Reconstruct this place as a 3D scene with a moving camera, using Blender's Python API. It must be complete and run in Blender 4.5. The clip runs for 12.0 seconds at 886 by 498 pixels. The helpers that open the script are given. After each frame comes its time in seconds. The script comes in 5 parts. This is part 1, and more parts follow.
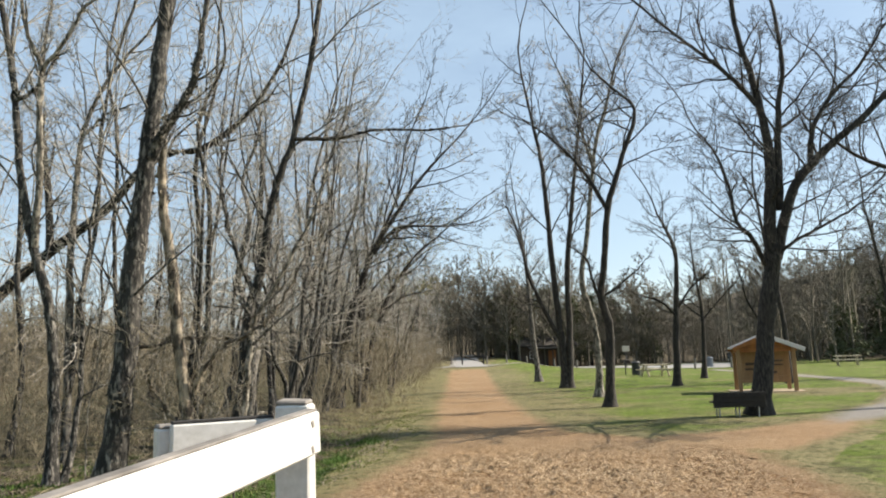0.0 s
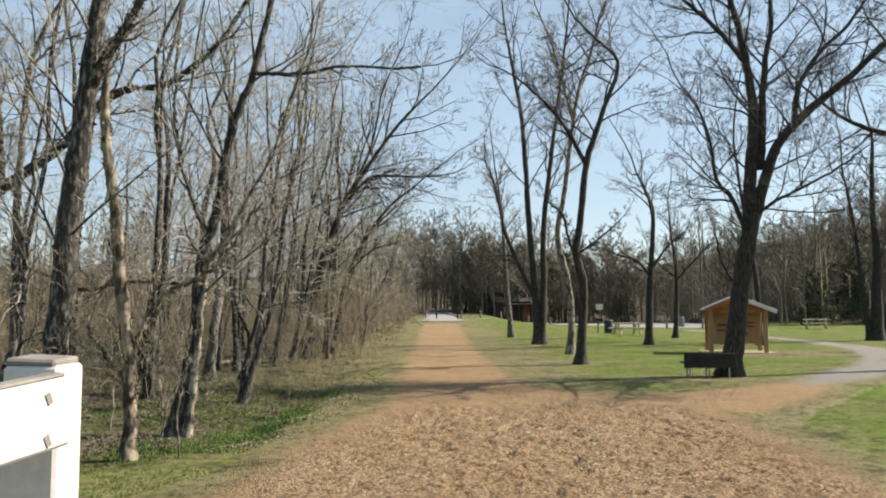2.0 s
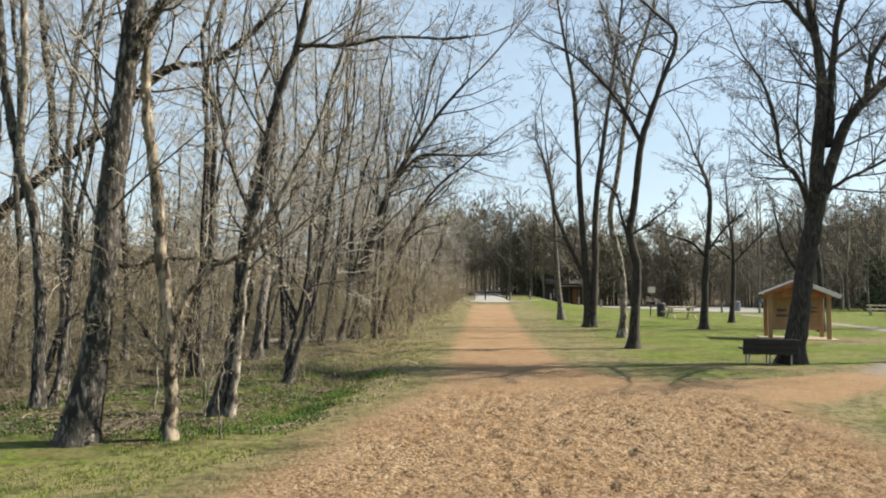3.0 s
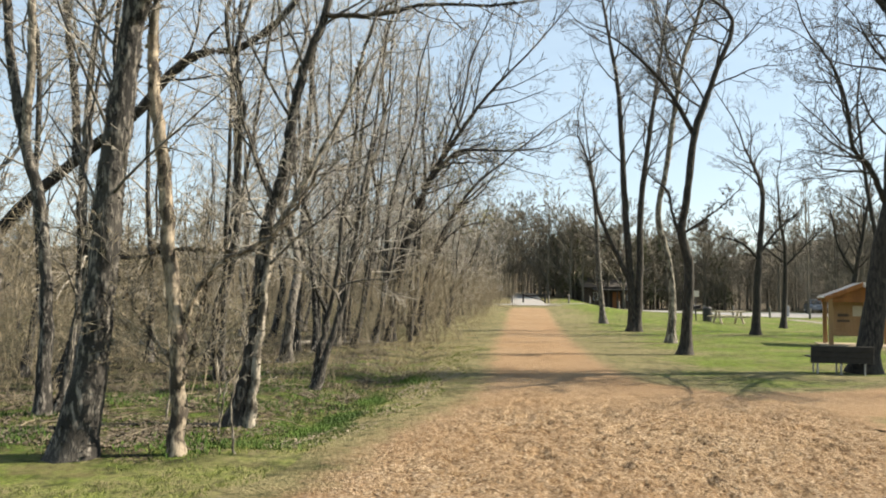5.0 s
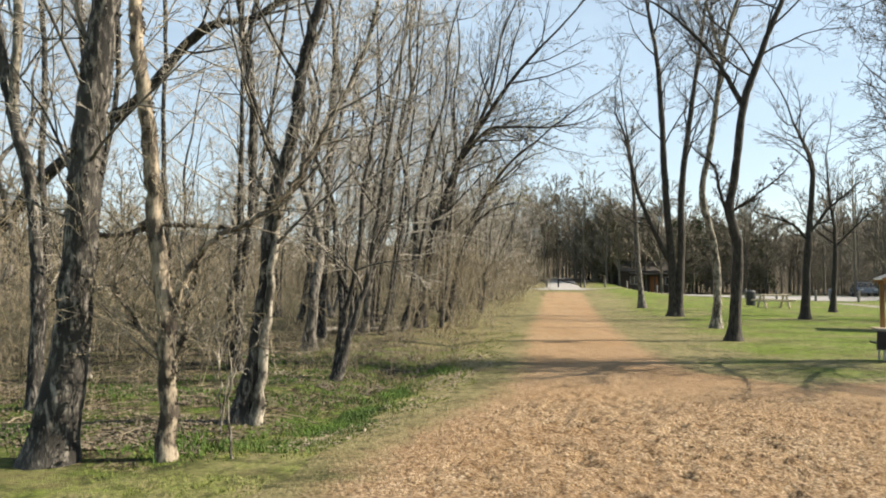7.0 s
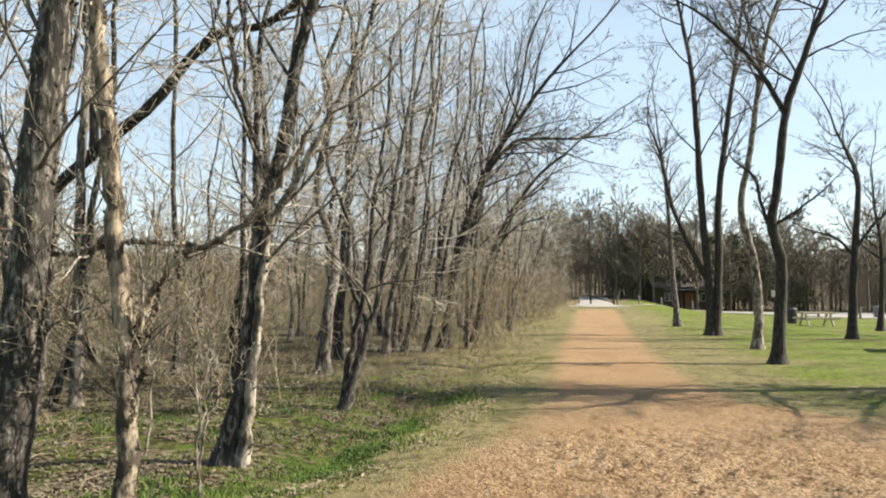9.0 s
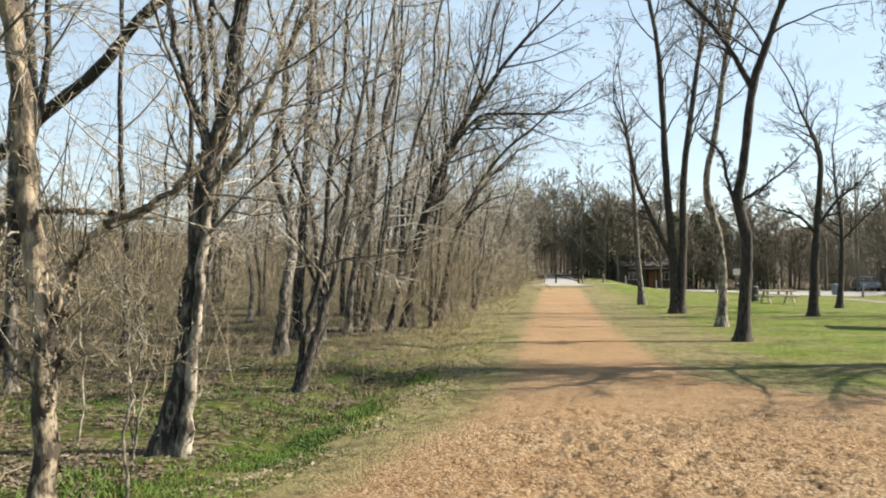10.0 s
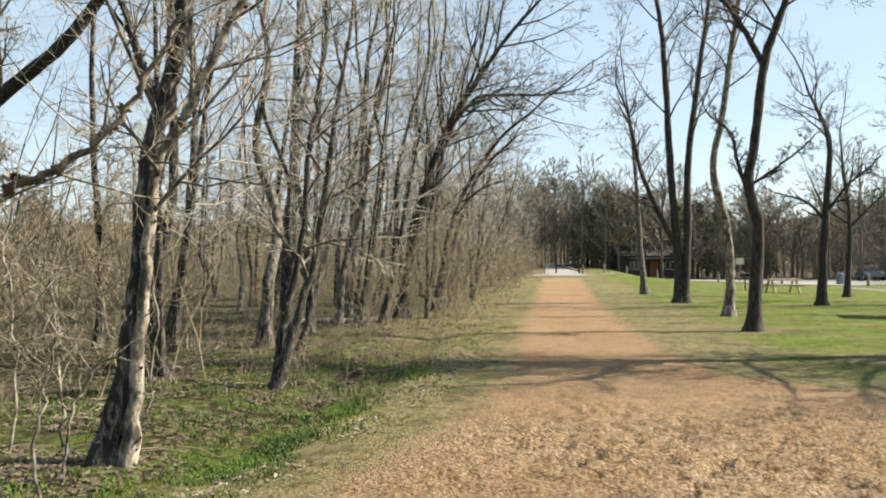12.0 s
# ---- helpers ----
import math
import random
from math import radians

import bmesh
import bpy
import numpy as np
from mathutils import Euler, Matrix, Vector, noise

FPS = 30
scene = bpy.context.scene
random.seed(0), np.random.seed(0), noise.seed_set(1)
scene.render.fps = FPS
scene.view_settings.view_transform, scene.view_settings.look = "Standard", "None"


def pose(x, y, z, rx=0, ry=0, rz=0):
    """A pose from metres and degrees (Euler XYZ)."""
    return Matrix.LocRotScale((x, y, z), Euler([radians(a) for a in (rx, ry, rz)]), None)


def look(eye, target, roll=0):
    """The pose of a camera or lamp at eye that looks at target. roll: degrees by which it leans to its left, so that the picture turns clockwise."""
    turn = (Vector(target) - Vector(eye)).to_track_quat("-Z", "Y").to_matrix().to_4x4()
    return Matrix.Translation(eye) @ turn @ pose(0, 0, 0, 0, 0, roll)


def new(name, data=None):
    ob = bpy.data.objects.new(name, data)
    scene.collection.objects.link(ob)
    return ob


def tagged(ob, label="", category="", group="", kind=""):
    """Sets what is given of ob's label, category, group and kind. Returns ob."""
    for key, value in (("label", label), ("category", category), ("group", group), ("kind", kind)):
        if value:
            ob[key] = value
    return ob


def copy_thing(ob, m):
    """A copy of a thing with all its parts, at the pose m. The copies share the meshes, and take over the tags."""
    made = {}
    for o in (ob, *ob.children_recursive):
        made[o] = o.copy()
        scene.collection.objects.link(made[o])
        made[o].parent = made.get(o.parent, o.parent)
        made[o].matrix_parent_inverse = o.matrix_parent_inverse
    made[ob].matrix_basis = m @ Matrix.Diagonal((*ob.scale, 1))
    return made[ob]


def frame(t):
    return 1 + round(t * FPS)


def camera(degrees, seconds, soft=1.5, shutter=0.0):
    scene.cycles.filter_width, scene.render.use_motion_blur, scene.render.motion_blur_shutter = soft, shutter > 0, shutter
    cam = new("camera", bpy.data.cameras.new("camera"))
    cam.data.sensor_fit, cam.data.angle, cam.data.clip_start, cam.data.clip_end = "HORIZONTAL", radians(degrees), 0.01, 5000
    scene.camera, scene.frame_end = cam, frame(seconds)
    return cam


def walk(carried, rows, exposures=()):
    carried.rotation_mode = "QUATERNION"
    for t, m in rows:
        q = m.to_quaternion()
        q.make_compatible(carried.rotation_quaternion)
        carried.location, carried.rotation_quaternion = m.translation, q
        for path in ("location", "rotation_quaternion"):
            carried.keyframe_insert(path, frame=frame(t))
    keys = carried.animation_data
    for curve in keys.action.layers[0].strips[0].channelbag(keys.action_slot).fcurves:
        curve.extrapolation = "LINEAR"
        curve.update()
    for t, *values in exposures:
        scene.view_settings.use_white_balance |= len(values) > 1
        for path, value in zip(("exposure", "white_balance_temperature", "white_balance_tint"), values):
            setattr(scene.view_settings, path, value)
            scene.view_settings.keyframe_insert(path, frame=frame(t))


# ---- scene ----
# ---- camera and walk ----
cam = camera(60.4, 12.0, soft=2.0)
ROWS = [
    (0.0, 0.000, 0.000, 1.626, 1.16, 8.25, 1.91),
    (0.5, 0.040, 0.142, 1.596, -2.94, 6.77, 1.79),
    (1.0, 0.047, 0.321, 1.610, -5.53, 7.16, 0.99),
    (1.5, 0.119, 0.449, 1.612, -2.64, 5.83, 1.70),
    (2.0, 0.152, 0.580, 1.607, -0.66, 4.79, 0.44),
    (2.5, 0.141, 0.867, 1.633, -2.21, 2.48, 0.24),
    (3.0, 0.167, 0.984, 1.606, 3.02, 3.37, -0.23),
    (3.2, 0.183, 1.055, 1.569, 3.70, 3.16, -0.73),
    (4.8, 0.018, 2.021, 1.570, 5.51, 3.70, -1.06),
    (5.0, 0.031, 2.105, 1.551, 5.75, 3.57, -0.62),
    (5.5, 0.024, 2.361, 1.530, 7.74, 3.84, -0.42),
    (6.0, -0.014, 2.651, 1.511, 4.20, 4.45, 0.63),
    (6.5, -0.004, 2.905, 1.515, 6.16, 3.85, 0.80),
    (6.7, -0.012, 3.014, 1.508, 7.71, 2.50, 0.63),
    (8.3, 0.030, 3.784, 1.579, 7.84, 3.03, -2.50),
    (8.5, 0.047, 3.885, 1.585, 7.45, 3.30, -1.45),
    (9.0, 0.065, 4.144, 1.583, 10.72, 3.66, -0.24),
    (9.5, 0.030, 4.425, 1.548, 6.02, 4.28, -0.53),
    (10.0, 0.060, 4.644, 1.543, 8.19, 2.15, -0.05),
    (10.5, 0.041, 4.880, 1.516, 7.05, 3.51, -0.44),
    (11.0, 0.069, 5.125, 1.497, 6.73, 4.09, -1.39),
    (11.5, 0.057, 5.356, 1.460, 8.66, 3.42, -1.47),
    (12.0, 0.042, 5.584, 1.467, 8.20, 1.48, 0.13),
]
walk(cam, [(t, pose(x, y, z, 90 + pitch, roll, yaw)) for t, x, y, z, yaw, pitch, roll in ROWS],
     exposures=[(0.0, 1.13, 7000, 11), (1.0, 0.96, 7000, 11), (2.5, 1.13, 7200, 11), (5.0, 1.33, 7400, 11), (6.5, 1.29, 7400, 11), (8.5, 1.43, 7400, 11), (12.0, 1.34, 7400, 11)])

# ---- sky and sun ----
SUN_AZ, SUN_EL = 14.0, 36.5     # degrees from +x towards +y, and above the horizon
world = bpy.data.worlds.new("sky")
scene.world = world
world.use_nodes = True
wn = world.node_tree.nodes
sky = wn.new("ShaderNodeTexSky")
sky.sky_type = "NISHITA"
sky.sun_disc = False
sky.sun_elevation = radians(SUN_EL)
sky.sun_rotation = radians(90 - SUN_AZ)
sky.air_density, sky.dust_density, sky.ozone_density = 1.0, 0.25, 0.35
veil_noise = wn.new("ShaderNodeTexNoise")
veil_noise.inputs["Scale"].default_value, veil_noise.inputs["Detail"].default_value, veil_noise.inputs["Roughness"].default_value = 2.2, 6.0, 0.62
veil_map = wn.new("ShaderNodeMapping")
veil_map.inputs["Scale"].default_value = (1.0, 1.6, 3.2)
veil_amount = wn.new("ShaderNodeMapRange")
for socket, v in (("From Min", 0.3), ("From Max", 0.75), ("To Min", 0.3), ("To Max", 0.75)):
    veil_amount.inputs[socket].default_value = v
veil = wn.new("ShaderNodeMix")       # thin high cloud over the blue
veil.data_type = "RGBA"
veil.inputs[7].default_value = (3.95, 5.5, 7.2, 1)
for a, b in ((wn.new("ShaderNodeTexCoord").outputs["Generated"], veil_map.inputs["Vector"]), (veil_map.outputs["Vector"], veil_noise.inputs["Vector"]),
             (veil_noise.outputs["Fac"], veil_amount.inputs["Value"]), (veil_amount.outputs["Result"], veil.inputs[0]),
             (sky.outputs["Color"], veil.inputs[6]), (veil.outputs[2], wn["Background"].inputs["Color"])):
    world.node_tree.links.new(a, b)
wn["Background"].inputs["Strength"].default_value = 0.071
sun_data = bpy.data.lights.new("sun", "SUN")
sun_data.energy, sun_data.angle, sun_data.color = 5.0, radians(0.4), (1.0, 0.94, 0.84)
sun = new("sun", sun_data)
sd = Vector((math.cos(radians(SUN_EL)) * math.cos(radians(SUN_AZ)), math.cos(radians(SUN_EL)) * math.sin(radians(SUN_AZ)), math.sin(radians(SUN_EL))))
sun.matrix_world = look(sd * 60, (0, 0, 0))


# ---- materials ----
def material(name, rough=0.85, metal=0.0):
    m = bpy.data.materials.new(name)
    m.use_nodes = True
    b = m.node_tree.nodes["Principled BSDF"]
    b.inputs["Roughness"].default_value, b.inputs["Metallic"].default_value = rough, metal
    return m, m.node_tree.nodes, m.node_tree.links, b


def noise_tex(nodes, links, scale, detail=4.0, rough=0.6, coord=None, stretch=None):
    n = nodes.new("ShaderNodeTexNoise")
    n.inputs["Scale"].default_value, n.inputs["Detail"].default_value, n.inputs["Roughness"].default_value = scale, detail, rough
    if coord is None:
        coord = nodes.new("ShaderNodeTexCoord").outputs["Object"]
    if stretch:
        mp = nodes.new("ShaderNodeMapping")
        mp.inputs["Scale"].default_value = stretch
        links.new(coord, mp.inputs["Vector"])
        coord = mp.outputs["Vector"]
    links.new(coord, n.inputs["Vector"])
    return n.outputs["Fac"]


def ramp(nodes, links, fac, stops):
    r = nodes.new("ShaderNodeValToRGB")
    while len(r.color_ramp.elements) < len(stops):
        r.color_ramp.elements.new(0.5)
    for e, (p, c) in zip(r.color_ramp.elements, stops):
        e.position, e.color = p, (*c, 1) if len(c) == 3 else (c[0], c[0], c[0], 1)
    links.new(fac, r.inputs["Fac"])
    return r.outputs["Color"]


def mix(nodes, links, fac, a, b, blend="MIX"):
    n = nodes.new("ShaderNodeMix")
    n.data_type, n.blend_type = "RGBA", blend
    for s, v in (("Factor", fac), ("A", a), ("B", b)):
        k = [i for i in n.inputs if i.name == s and i.enabled][0]
        if isinstance(v, (int, float)):
            k.default_value = v
        elif isinstance(v, tuple):
            k.default_value = (*v, 1)
        else:
            links.new(v, k)
    return [o for o in n.outputs if o.enabled][0]


def calc(nodes, links, op, a, b=0.0, c=0.0, clamp=False):
    n = nodes.new("ShaderNodeMath")
    n.operation, n.use_clamp = op, clamp
    for k, v in zip(n.inputs, (a, b, c)):
        if isinstance(v, (int, float)):
            k.default_value = v
        else:
            links.new(v, k)
    return n.outputs[0]


def bump(nodes, links, height, bsdf, strength=0.5, distance=0.02):
    n = nodes.new("ShaderNodeBump")
    n.inputs["Strength"].default_value, n.inputs["Distance"].default_value = strength, distance
    links.new(height, n.inputs["Height"])
    links.new(n.outputs["Normal"], bsdf.inputs["Normal"])


def bark(name, dark, light, scale=9.0, flat=0.16, rough=0.9, contrast=(0.35, 0.68)):
    m, N, L, b = material(name, rough)
    ridges = noise_tex(N, L, scale, 5, 0.65, stretch=(1, 1, flat))
    blot = noise_tex(N, L, 1.1, 3)
    tint = N.new("ShaderNodeObjectInfo").outputs["Random"]
    c = ramp(N, L, ridges, [(contrast[0], dark), (contrast[1], light)])
    c = mix(N, L, calc(N, L, "MULTIPLY_ADD", blot, 2.6, -1.15, True), c, tuple(v * 0.3 + d * 0.7 for v, d in zip(light, dark)))
    c = mix(N, L, calc(N, L, "MULTIPLY", tint, 0.3), c, tuple(v * 1.15 for v in dark))
    L.new(c, b.inputs["Base Color"])
    bump(N, L, ridges, b, 0.8, 0.03)
    return m


BARK_DARK = bark("dark_bark", (0.0068, 0.0055, 0.0045), (0.078, 0.066, 0.053), 20, 0.25, contrast=(0.42, 0.7))
BARK_OAK = bark("ridged_oak_bark", (0.008, 0.007, 0.0055), (0.25, 0.23, 0.20), 22, 0.3, contrast=(0.5, 0.67))
BARK_GREY = bark("grey_bark", (0.0166, 0.0144, 0.0116), (0.254, 0.232, 0.199), 16, 0.3, contrast=(0.42, 0.66))
BARK_PALE = bark("pale_bark", (0.035, 0.03, 0.022), (0.36, 0.325, 0.265), 12, 0.4, contrast=(0.45, 0.6))
BARK_PEEL = bark("peeling_bark", (0.024, 0.018, 0.0125), (0.37, 0.31, 0.23), 9, 0.4, contrast=(0.46, 0.6))
TWIG_GREY = bark("grey_twigs", (0.175, 0.16, 0.133), (0.53, 0.49, 0.425), 3)
TWIG_DARK = bark("dark_twigs", (0.042, 0.036, 0.03), (0.132, 0.114, 0.0928), 3)
TWIG_TAN = bark("tan_twigs", (0.114, 0.0952, 0.0626), (0.305, 0.258, 0.177), 3)
TWIG_FAR = bark("brown_wood_far_off", (0.0749, 0.0662, 0.049), (0.23, 0.202, 0.153), 0.6)


def ground_material():
    m, N, L, b = material("ground_cover", 0.95)
    co = N.new("ShaderNodeNewGeometry").outputs["Position"]

    def attr(n):
        a = N.new("ShaderNodeAttribute")
        a.attribute_name = n
        return a.outputs["Fac"]
    big = noise_tex(N, L, 0.35, 4, 0.6, co)
    mid = noise_tex(N, L, 2.6, 5, 0.65, co)
    fine = noise_tex(N, L, 24, 5, 0.75, co)
    tiny = noise_tex(N, L, 75, 3, 0.7, co)
    # lawn: spring green with dry straw patches, shade of uneven grass in the colour
    green = ramp(N, L, fine, [(0.3, (0.048, 0.088, 0.009)), (0.55, (0.19, 0.28, 0.03)), (0.75, (0.38, 0.44, 0.08))])
    straw = ramp(N, L, fine, [(0.3, (0.15, 0.13, 0.055)), (0.7, (0.44, 0.385, 0.20))])
    dry = calc(N, L, "ADD", calc(N, L, "MULTIPLY", big, 1.3), calc(N, L, "MULTIPLY", mid, 0.7))
    dry = calc(N, L, "ADD", dry, calc(N, L, "MULTIPLY", attr("dry"), 0.7))
    dryf = calc(N, L, "MULTIPLY_ADD", dry, 2.8, -2.62, True)
    lawn = mix(N, L, dryf, green, straw)
    # shade between grass tufts, painted in as dark noise
    tuft_shade = noise_tex(N, L, 5.5, 4, 0.7, co)
    lawn = mix(N, L, calc(N, L, "MULTIPLY_ADD", tuft_shade, -6.0, 3.1, True), lawn, mix(N, L, 0.75, lawn, (0.026, 0.04, 0.008)))
    # broader shadow of the uneven turf, also painted into the green
    shag_shade = noise_tex(N, L, 0.8, 6, 0.75, co)
    lawn = mix(N, L, calc(N, L, "MULTIPLY_ADD", shag_shade, -7.0, 3.5, True), lawn, mix(N, L, 0.7, lawn, (0.035, 0.045, 0.012)))
    worn = noise_tex(N, L, 0.6, 6, 0.75, co, stretch=(0.6, 1.6, 1))
    lawn = mix(N, L, calc(N, L, "MULTIPLY_ADD", worn, 6.0, -3.2, True), lawn, mix(N, L, 0.6, straw, (0.20, 0.15, 0.07)))
    # woodland floor: leaf litter, moss and bare soil
    cells = N.new("ShaderNodeTexVoronoi")
    cells.inputs["Scale"].default_value = 16
    L.new(co, cells.inputs["Vector"])
    leaf = ramp(N, L, cells.outputs["Color"], [(0.1, (0.016, 0.012, 0.007)), (0.5, (0.058, 0.043, 0.024)), (0.9, (0.33, 0.265, 0.165))])
    moss = mix(N, L, calc(N, L, "MULTIPLY", calc(N, L, "MULTIPLY_ADD", mid, 5.0, -2.1, True), calc(N, L, "SUBTRACT", 1.0, attr("bare"))), leaf, mix(N, L, fine, (0.018, 0.036, 0.005), (0.20, 0.29, 0.045)))
    damp = calc(N, L, "MULTIPLY_ADD", noise_tex(N, L, 1.7, 5, 0.7, co), 9.0, -4.9, True)
    moss = mix(N, L, calc(N, L, "MULTIPLY", damp, 0.8), moss, (0.022, 0.018, 0.011))
    wild = calc(N, L, "MULTIPLY_ADD", calc(N, L, "ADD", attr("wild"), calc(N, L, "MULTIPLY_ADD", mid, 0.9, -0.45)), 2.2, -0.6, True)
    c = mix(N, L, wild, lawn, moss)
    # dirt: orange-tan churned clay and chips, with clod shade in the colour
    chip = N.new("ShaderNodeTexVoronoi")
    chip.inputs["Scale"].default_value = 28
    L.new(co, chip.inputs["Vector"])
    soil = ramp(N, L, fine, [(0.28, (0.24, 0.15, 0.08)), (0.5, (0.44, 0.29, 0.16)), (0.74, (0.60, 0.44, 0.275))])
    clod = ramp(N, L, chip.outputs["Color"], [(0.15, (0.25, 0.165, 0.085)), (0.45, (0.46, 0.32, 0.185)), (0.85, (0.74, 0.60, 0.42))])
    soil = mix(N, L, calc(N, L, "MULTIPLY_ADD", attr("rough"), 0.5, 0.12), soil, clod)
    # shade in the gaps between clods, painted as dark cell borders
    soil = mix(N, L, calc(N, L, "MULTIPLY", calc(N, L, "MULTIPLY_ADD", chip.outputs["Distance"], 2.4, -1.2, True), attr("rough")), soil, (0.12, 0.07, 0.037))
    soil = mix(N, L, calc(N, L, "MULTIPLY_ADD", tiny, 3.0, -1.75, True), soil, (0.15, 0.085, 0.05))
    soil = mix(N, L, calc(N, L, "MULTIPLY_ADD", big, 1.6, -0.55, True), soil, (0.32, 0.18, 0.085))
    # small pits: relief for the bump, their shade painted dark into the soil
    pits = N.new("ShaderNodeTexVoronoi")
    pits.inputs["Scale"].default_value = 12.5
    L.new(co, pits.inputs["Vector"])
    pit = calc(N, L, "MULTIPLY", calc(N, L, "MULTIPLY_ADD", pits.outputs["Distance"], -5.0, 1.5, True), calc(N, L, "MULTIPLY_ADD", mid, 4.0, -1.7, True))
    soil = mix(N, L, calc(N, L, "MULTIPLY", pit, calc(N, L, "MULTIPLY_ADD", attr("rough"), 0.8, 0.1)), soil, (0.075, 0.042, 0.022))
    tread = noise_tex(N, L, 0.9, 6, 0.75, co, stretch=(1.5, 0.6, 1))
    soil = mix(N, L, calc(N, L, "MULTIPLY_ADD", tread, 5.0, -2.6, True), soil, mix(N, L, 0.55, soil, (0.20, 0.125, 0.065)))
    dust = noise_tex(N, L, 3.6, 5, 0.75, co)
    soil = mix(N, L, calc(N, L, "MULTIPLY_ADD", dust, 5.0, -2.7, True), soil, mix(N, L, 0.5, soil, (0.62, 0.47, 0.30)))
    edge = calc(N, L, "ADD", attr("dirt"), calc(N, L, "MULTIPLY_ADD", mid, 0.8, -0.4))
    edge = calc(N, L, "ADD", edge, calc(N, L, "MULTIPLY_ADD", fine, 0.7, -0.35))
    c = mix(N, L, calc(N, L, "MULTIPLY_ADD", edge, 2.4, -0.7, True), c, soil)
    grit = ramp(N, L, tiny, [(0.3, (0.22, 0.20, 0.175)), (0.7, (0.46, 0.43, 0.39))])
    gr = calc(N, L, "ADD", attr("gravel"), calc(N, L, "MULTIPLY_ADD", mid, 0.7, -0.35))
    c = mix(N, L, calc(N, L, "MULTIPLY_ADD", gr, 2.4, -0.7, True), c, grit)
    c = mix(N, L, 1.0, c, (0.63, 0.635, 0.65), "MULTIPLY")
    L.new(c, b.inputs["Base Color"])
    h = calc(N, L, "SUBTRACT", calc(N, L, "ADD", fine, calc(N, L, "MULTIPLY", tiny, 0.5)), calc(N, L, "ADD", calc(N, L, "MULTIPLY", chip.outputs["Distance"], calc(N, L, "MULTIPLY", attr("rough"), 0.6)), calc(N, L, "MULTIPLY", pit, 0.8)))
    bump(N, L, h, b, 0.9, 0.045)
    b.inputs["Specular IOR Level"].default_value = 0.15
    return m


GROUND = ground_material()


def plain(name, dark, light, scale=6.0, rough=0.6, metal=0.0, relief=0.2, stretch=None):
    m, N, L, b = material(name, rough, metal)
    f = noise_tex(N, L, scale, 5, 0.6, stretch=stretch)
    L.new(ramp(N, L, f, [(0.3, dark), (0.7, light)]), b.inputs["Base Color"])
    if relief:
        bump(N, L, f, b, relief, 0.01)
    return m


def worn_paint():
    m, N, L, b = material("worn_white_paint", 0.5)
    f = noise_tex(N, L, 9, 6, 0.7, stretch=(1, 0.35, 1))
    g = noise_tex(N, L, 60, 4, 0.6, stretch=(1, 0.1, 1))
    chip = calc(N, L, "MULTIPLY_ADD", f, 16, -10.3, True)
    white = ramp(N, L, g, [(0.2, (0.42, 0.415, 0.39)), (0.7, (0.58, 0.57, 0.55))])
    L.new(mix(N, L, chip, white, (0.22, 0.19, 0.16)), b.inputs["Base Color"])
    bump(N, L, calc(N, L, "SUBTRACT", calc(N, L, "MULTIPLY", g, 0.3), chip), b, 0.5, 0.003)
    return m


WHITE_PAINT = worn_paint()
WEATHERED = plain("weathered_grey_wood", (0.091, 0.0805, 0.07), (0.238, 0.217, 0.196), 14, 0.85, relief=0.5, stretch=(1, 1, 0.15))
CEDAR = plain("orange_stained_cedar", (0.2, 0.066, 0.011), (0.32, 0.115, 0.022), 7, 0.6, stretch=(1, 1, 0.2))
CEDAR_PALE = plain("tan_cedar", (0.228, 0.125, 0.0532), (0.319, 0.19, 0.0874), 7, 0.6, stretch=(1, 1, 0.2))
METAL_ROOF = plain("pale_metal_roof", (0.48, 0.448, 0.424), (0.592, 0.56, 0.536), 3, 0.4, 0.0, 0.1)
BLACK_PAINT = plain("black_painted_steel", (0.012, 0.012, 0.013), (0.03, 0.03, 0.032), 20, 0.5)
DARK_WOOD = plain("dark_stained_planks", (0.008, 0.007, 0.006), (0.022, 0.019, 0.017), 9, 0.8)
STEEL = plain("galvanised_steel", (0.266, 0.266, 0.266), (0.364, 0.364, 0.364), 20, 0.45, 0.8)
CONCRETE = plain("pale_concrete", (0.326, 0.311, 0.289), (0.459, 0.444, 0.414), 4, 0.9)
LOT = plain("pale_gravel_lot", (0.204, 0.197, 0.185), (0.275, 0.267, 0.256), 3, 0.95)
SAND = plain("bare_sandy_ground", (0.21, 0.161, 0.101), (0.322, 0.259, 0.175), 5, 0.95)
PALE_WOOD = plain("pale_weathered_planks", (0.368, 0.312, 0.216), (0.512, 0.448, 0.336), 8, 0.8, stretch=(0.2, 1, 1))
PAPER = plain("notice_paper", (0.418, 0.38, 0.304), (0.517, 0.471, 0.38), 8, 0.8)
SIGN_DARK = plain("brown_sign_board", (0.05, 0.03, 0.02), (0.10, 0.065, 0.04), 8, 0.7)
CAR_PAINT = plain("blue_grey_car_paint", (0.135, 0.153, 0.18), (0.18, 0.198, 0.225), 2, 0.35, 0.4, 0.0)
RUBBER = plain("black_rubber", (0.015, 0.015, 0.015), (0.03, 0.03, 0.03), 30, 0.85)
CHROME = plain("bright_alloy", (0.55, 0.55, 0.56), (0.65, 0.65, 0.66), 20, 0.3, 0.9, 0.0)
DARK_GLASS = plain("tinted_glass", (0.01, 0.012, 0.014), (0.02, 0.022, 0.025), 2, 0.05, 0.0, 0.0)
RED_LENS = plain("red_lens", (0.35, 0.02, 0.015), (0.45, 0.03, 0.02), 20, 0.2, 0, 0.0)
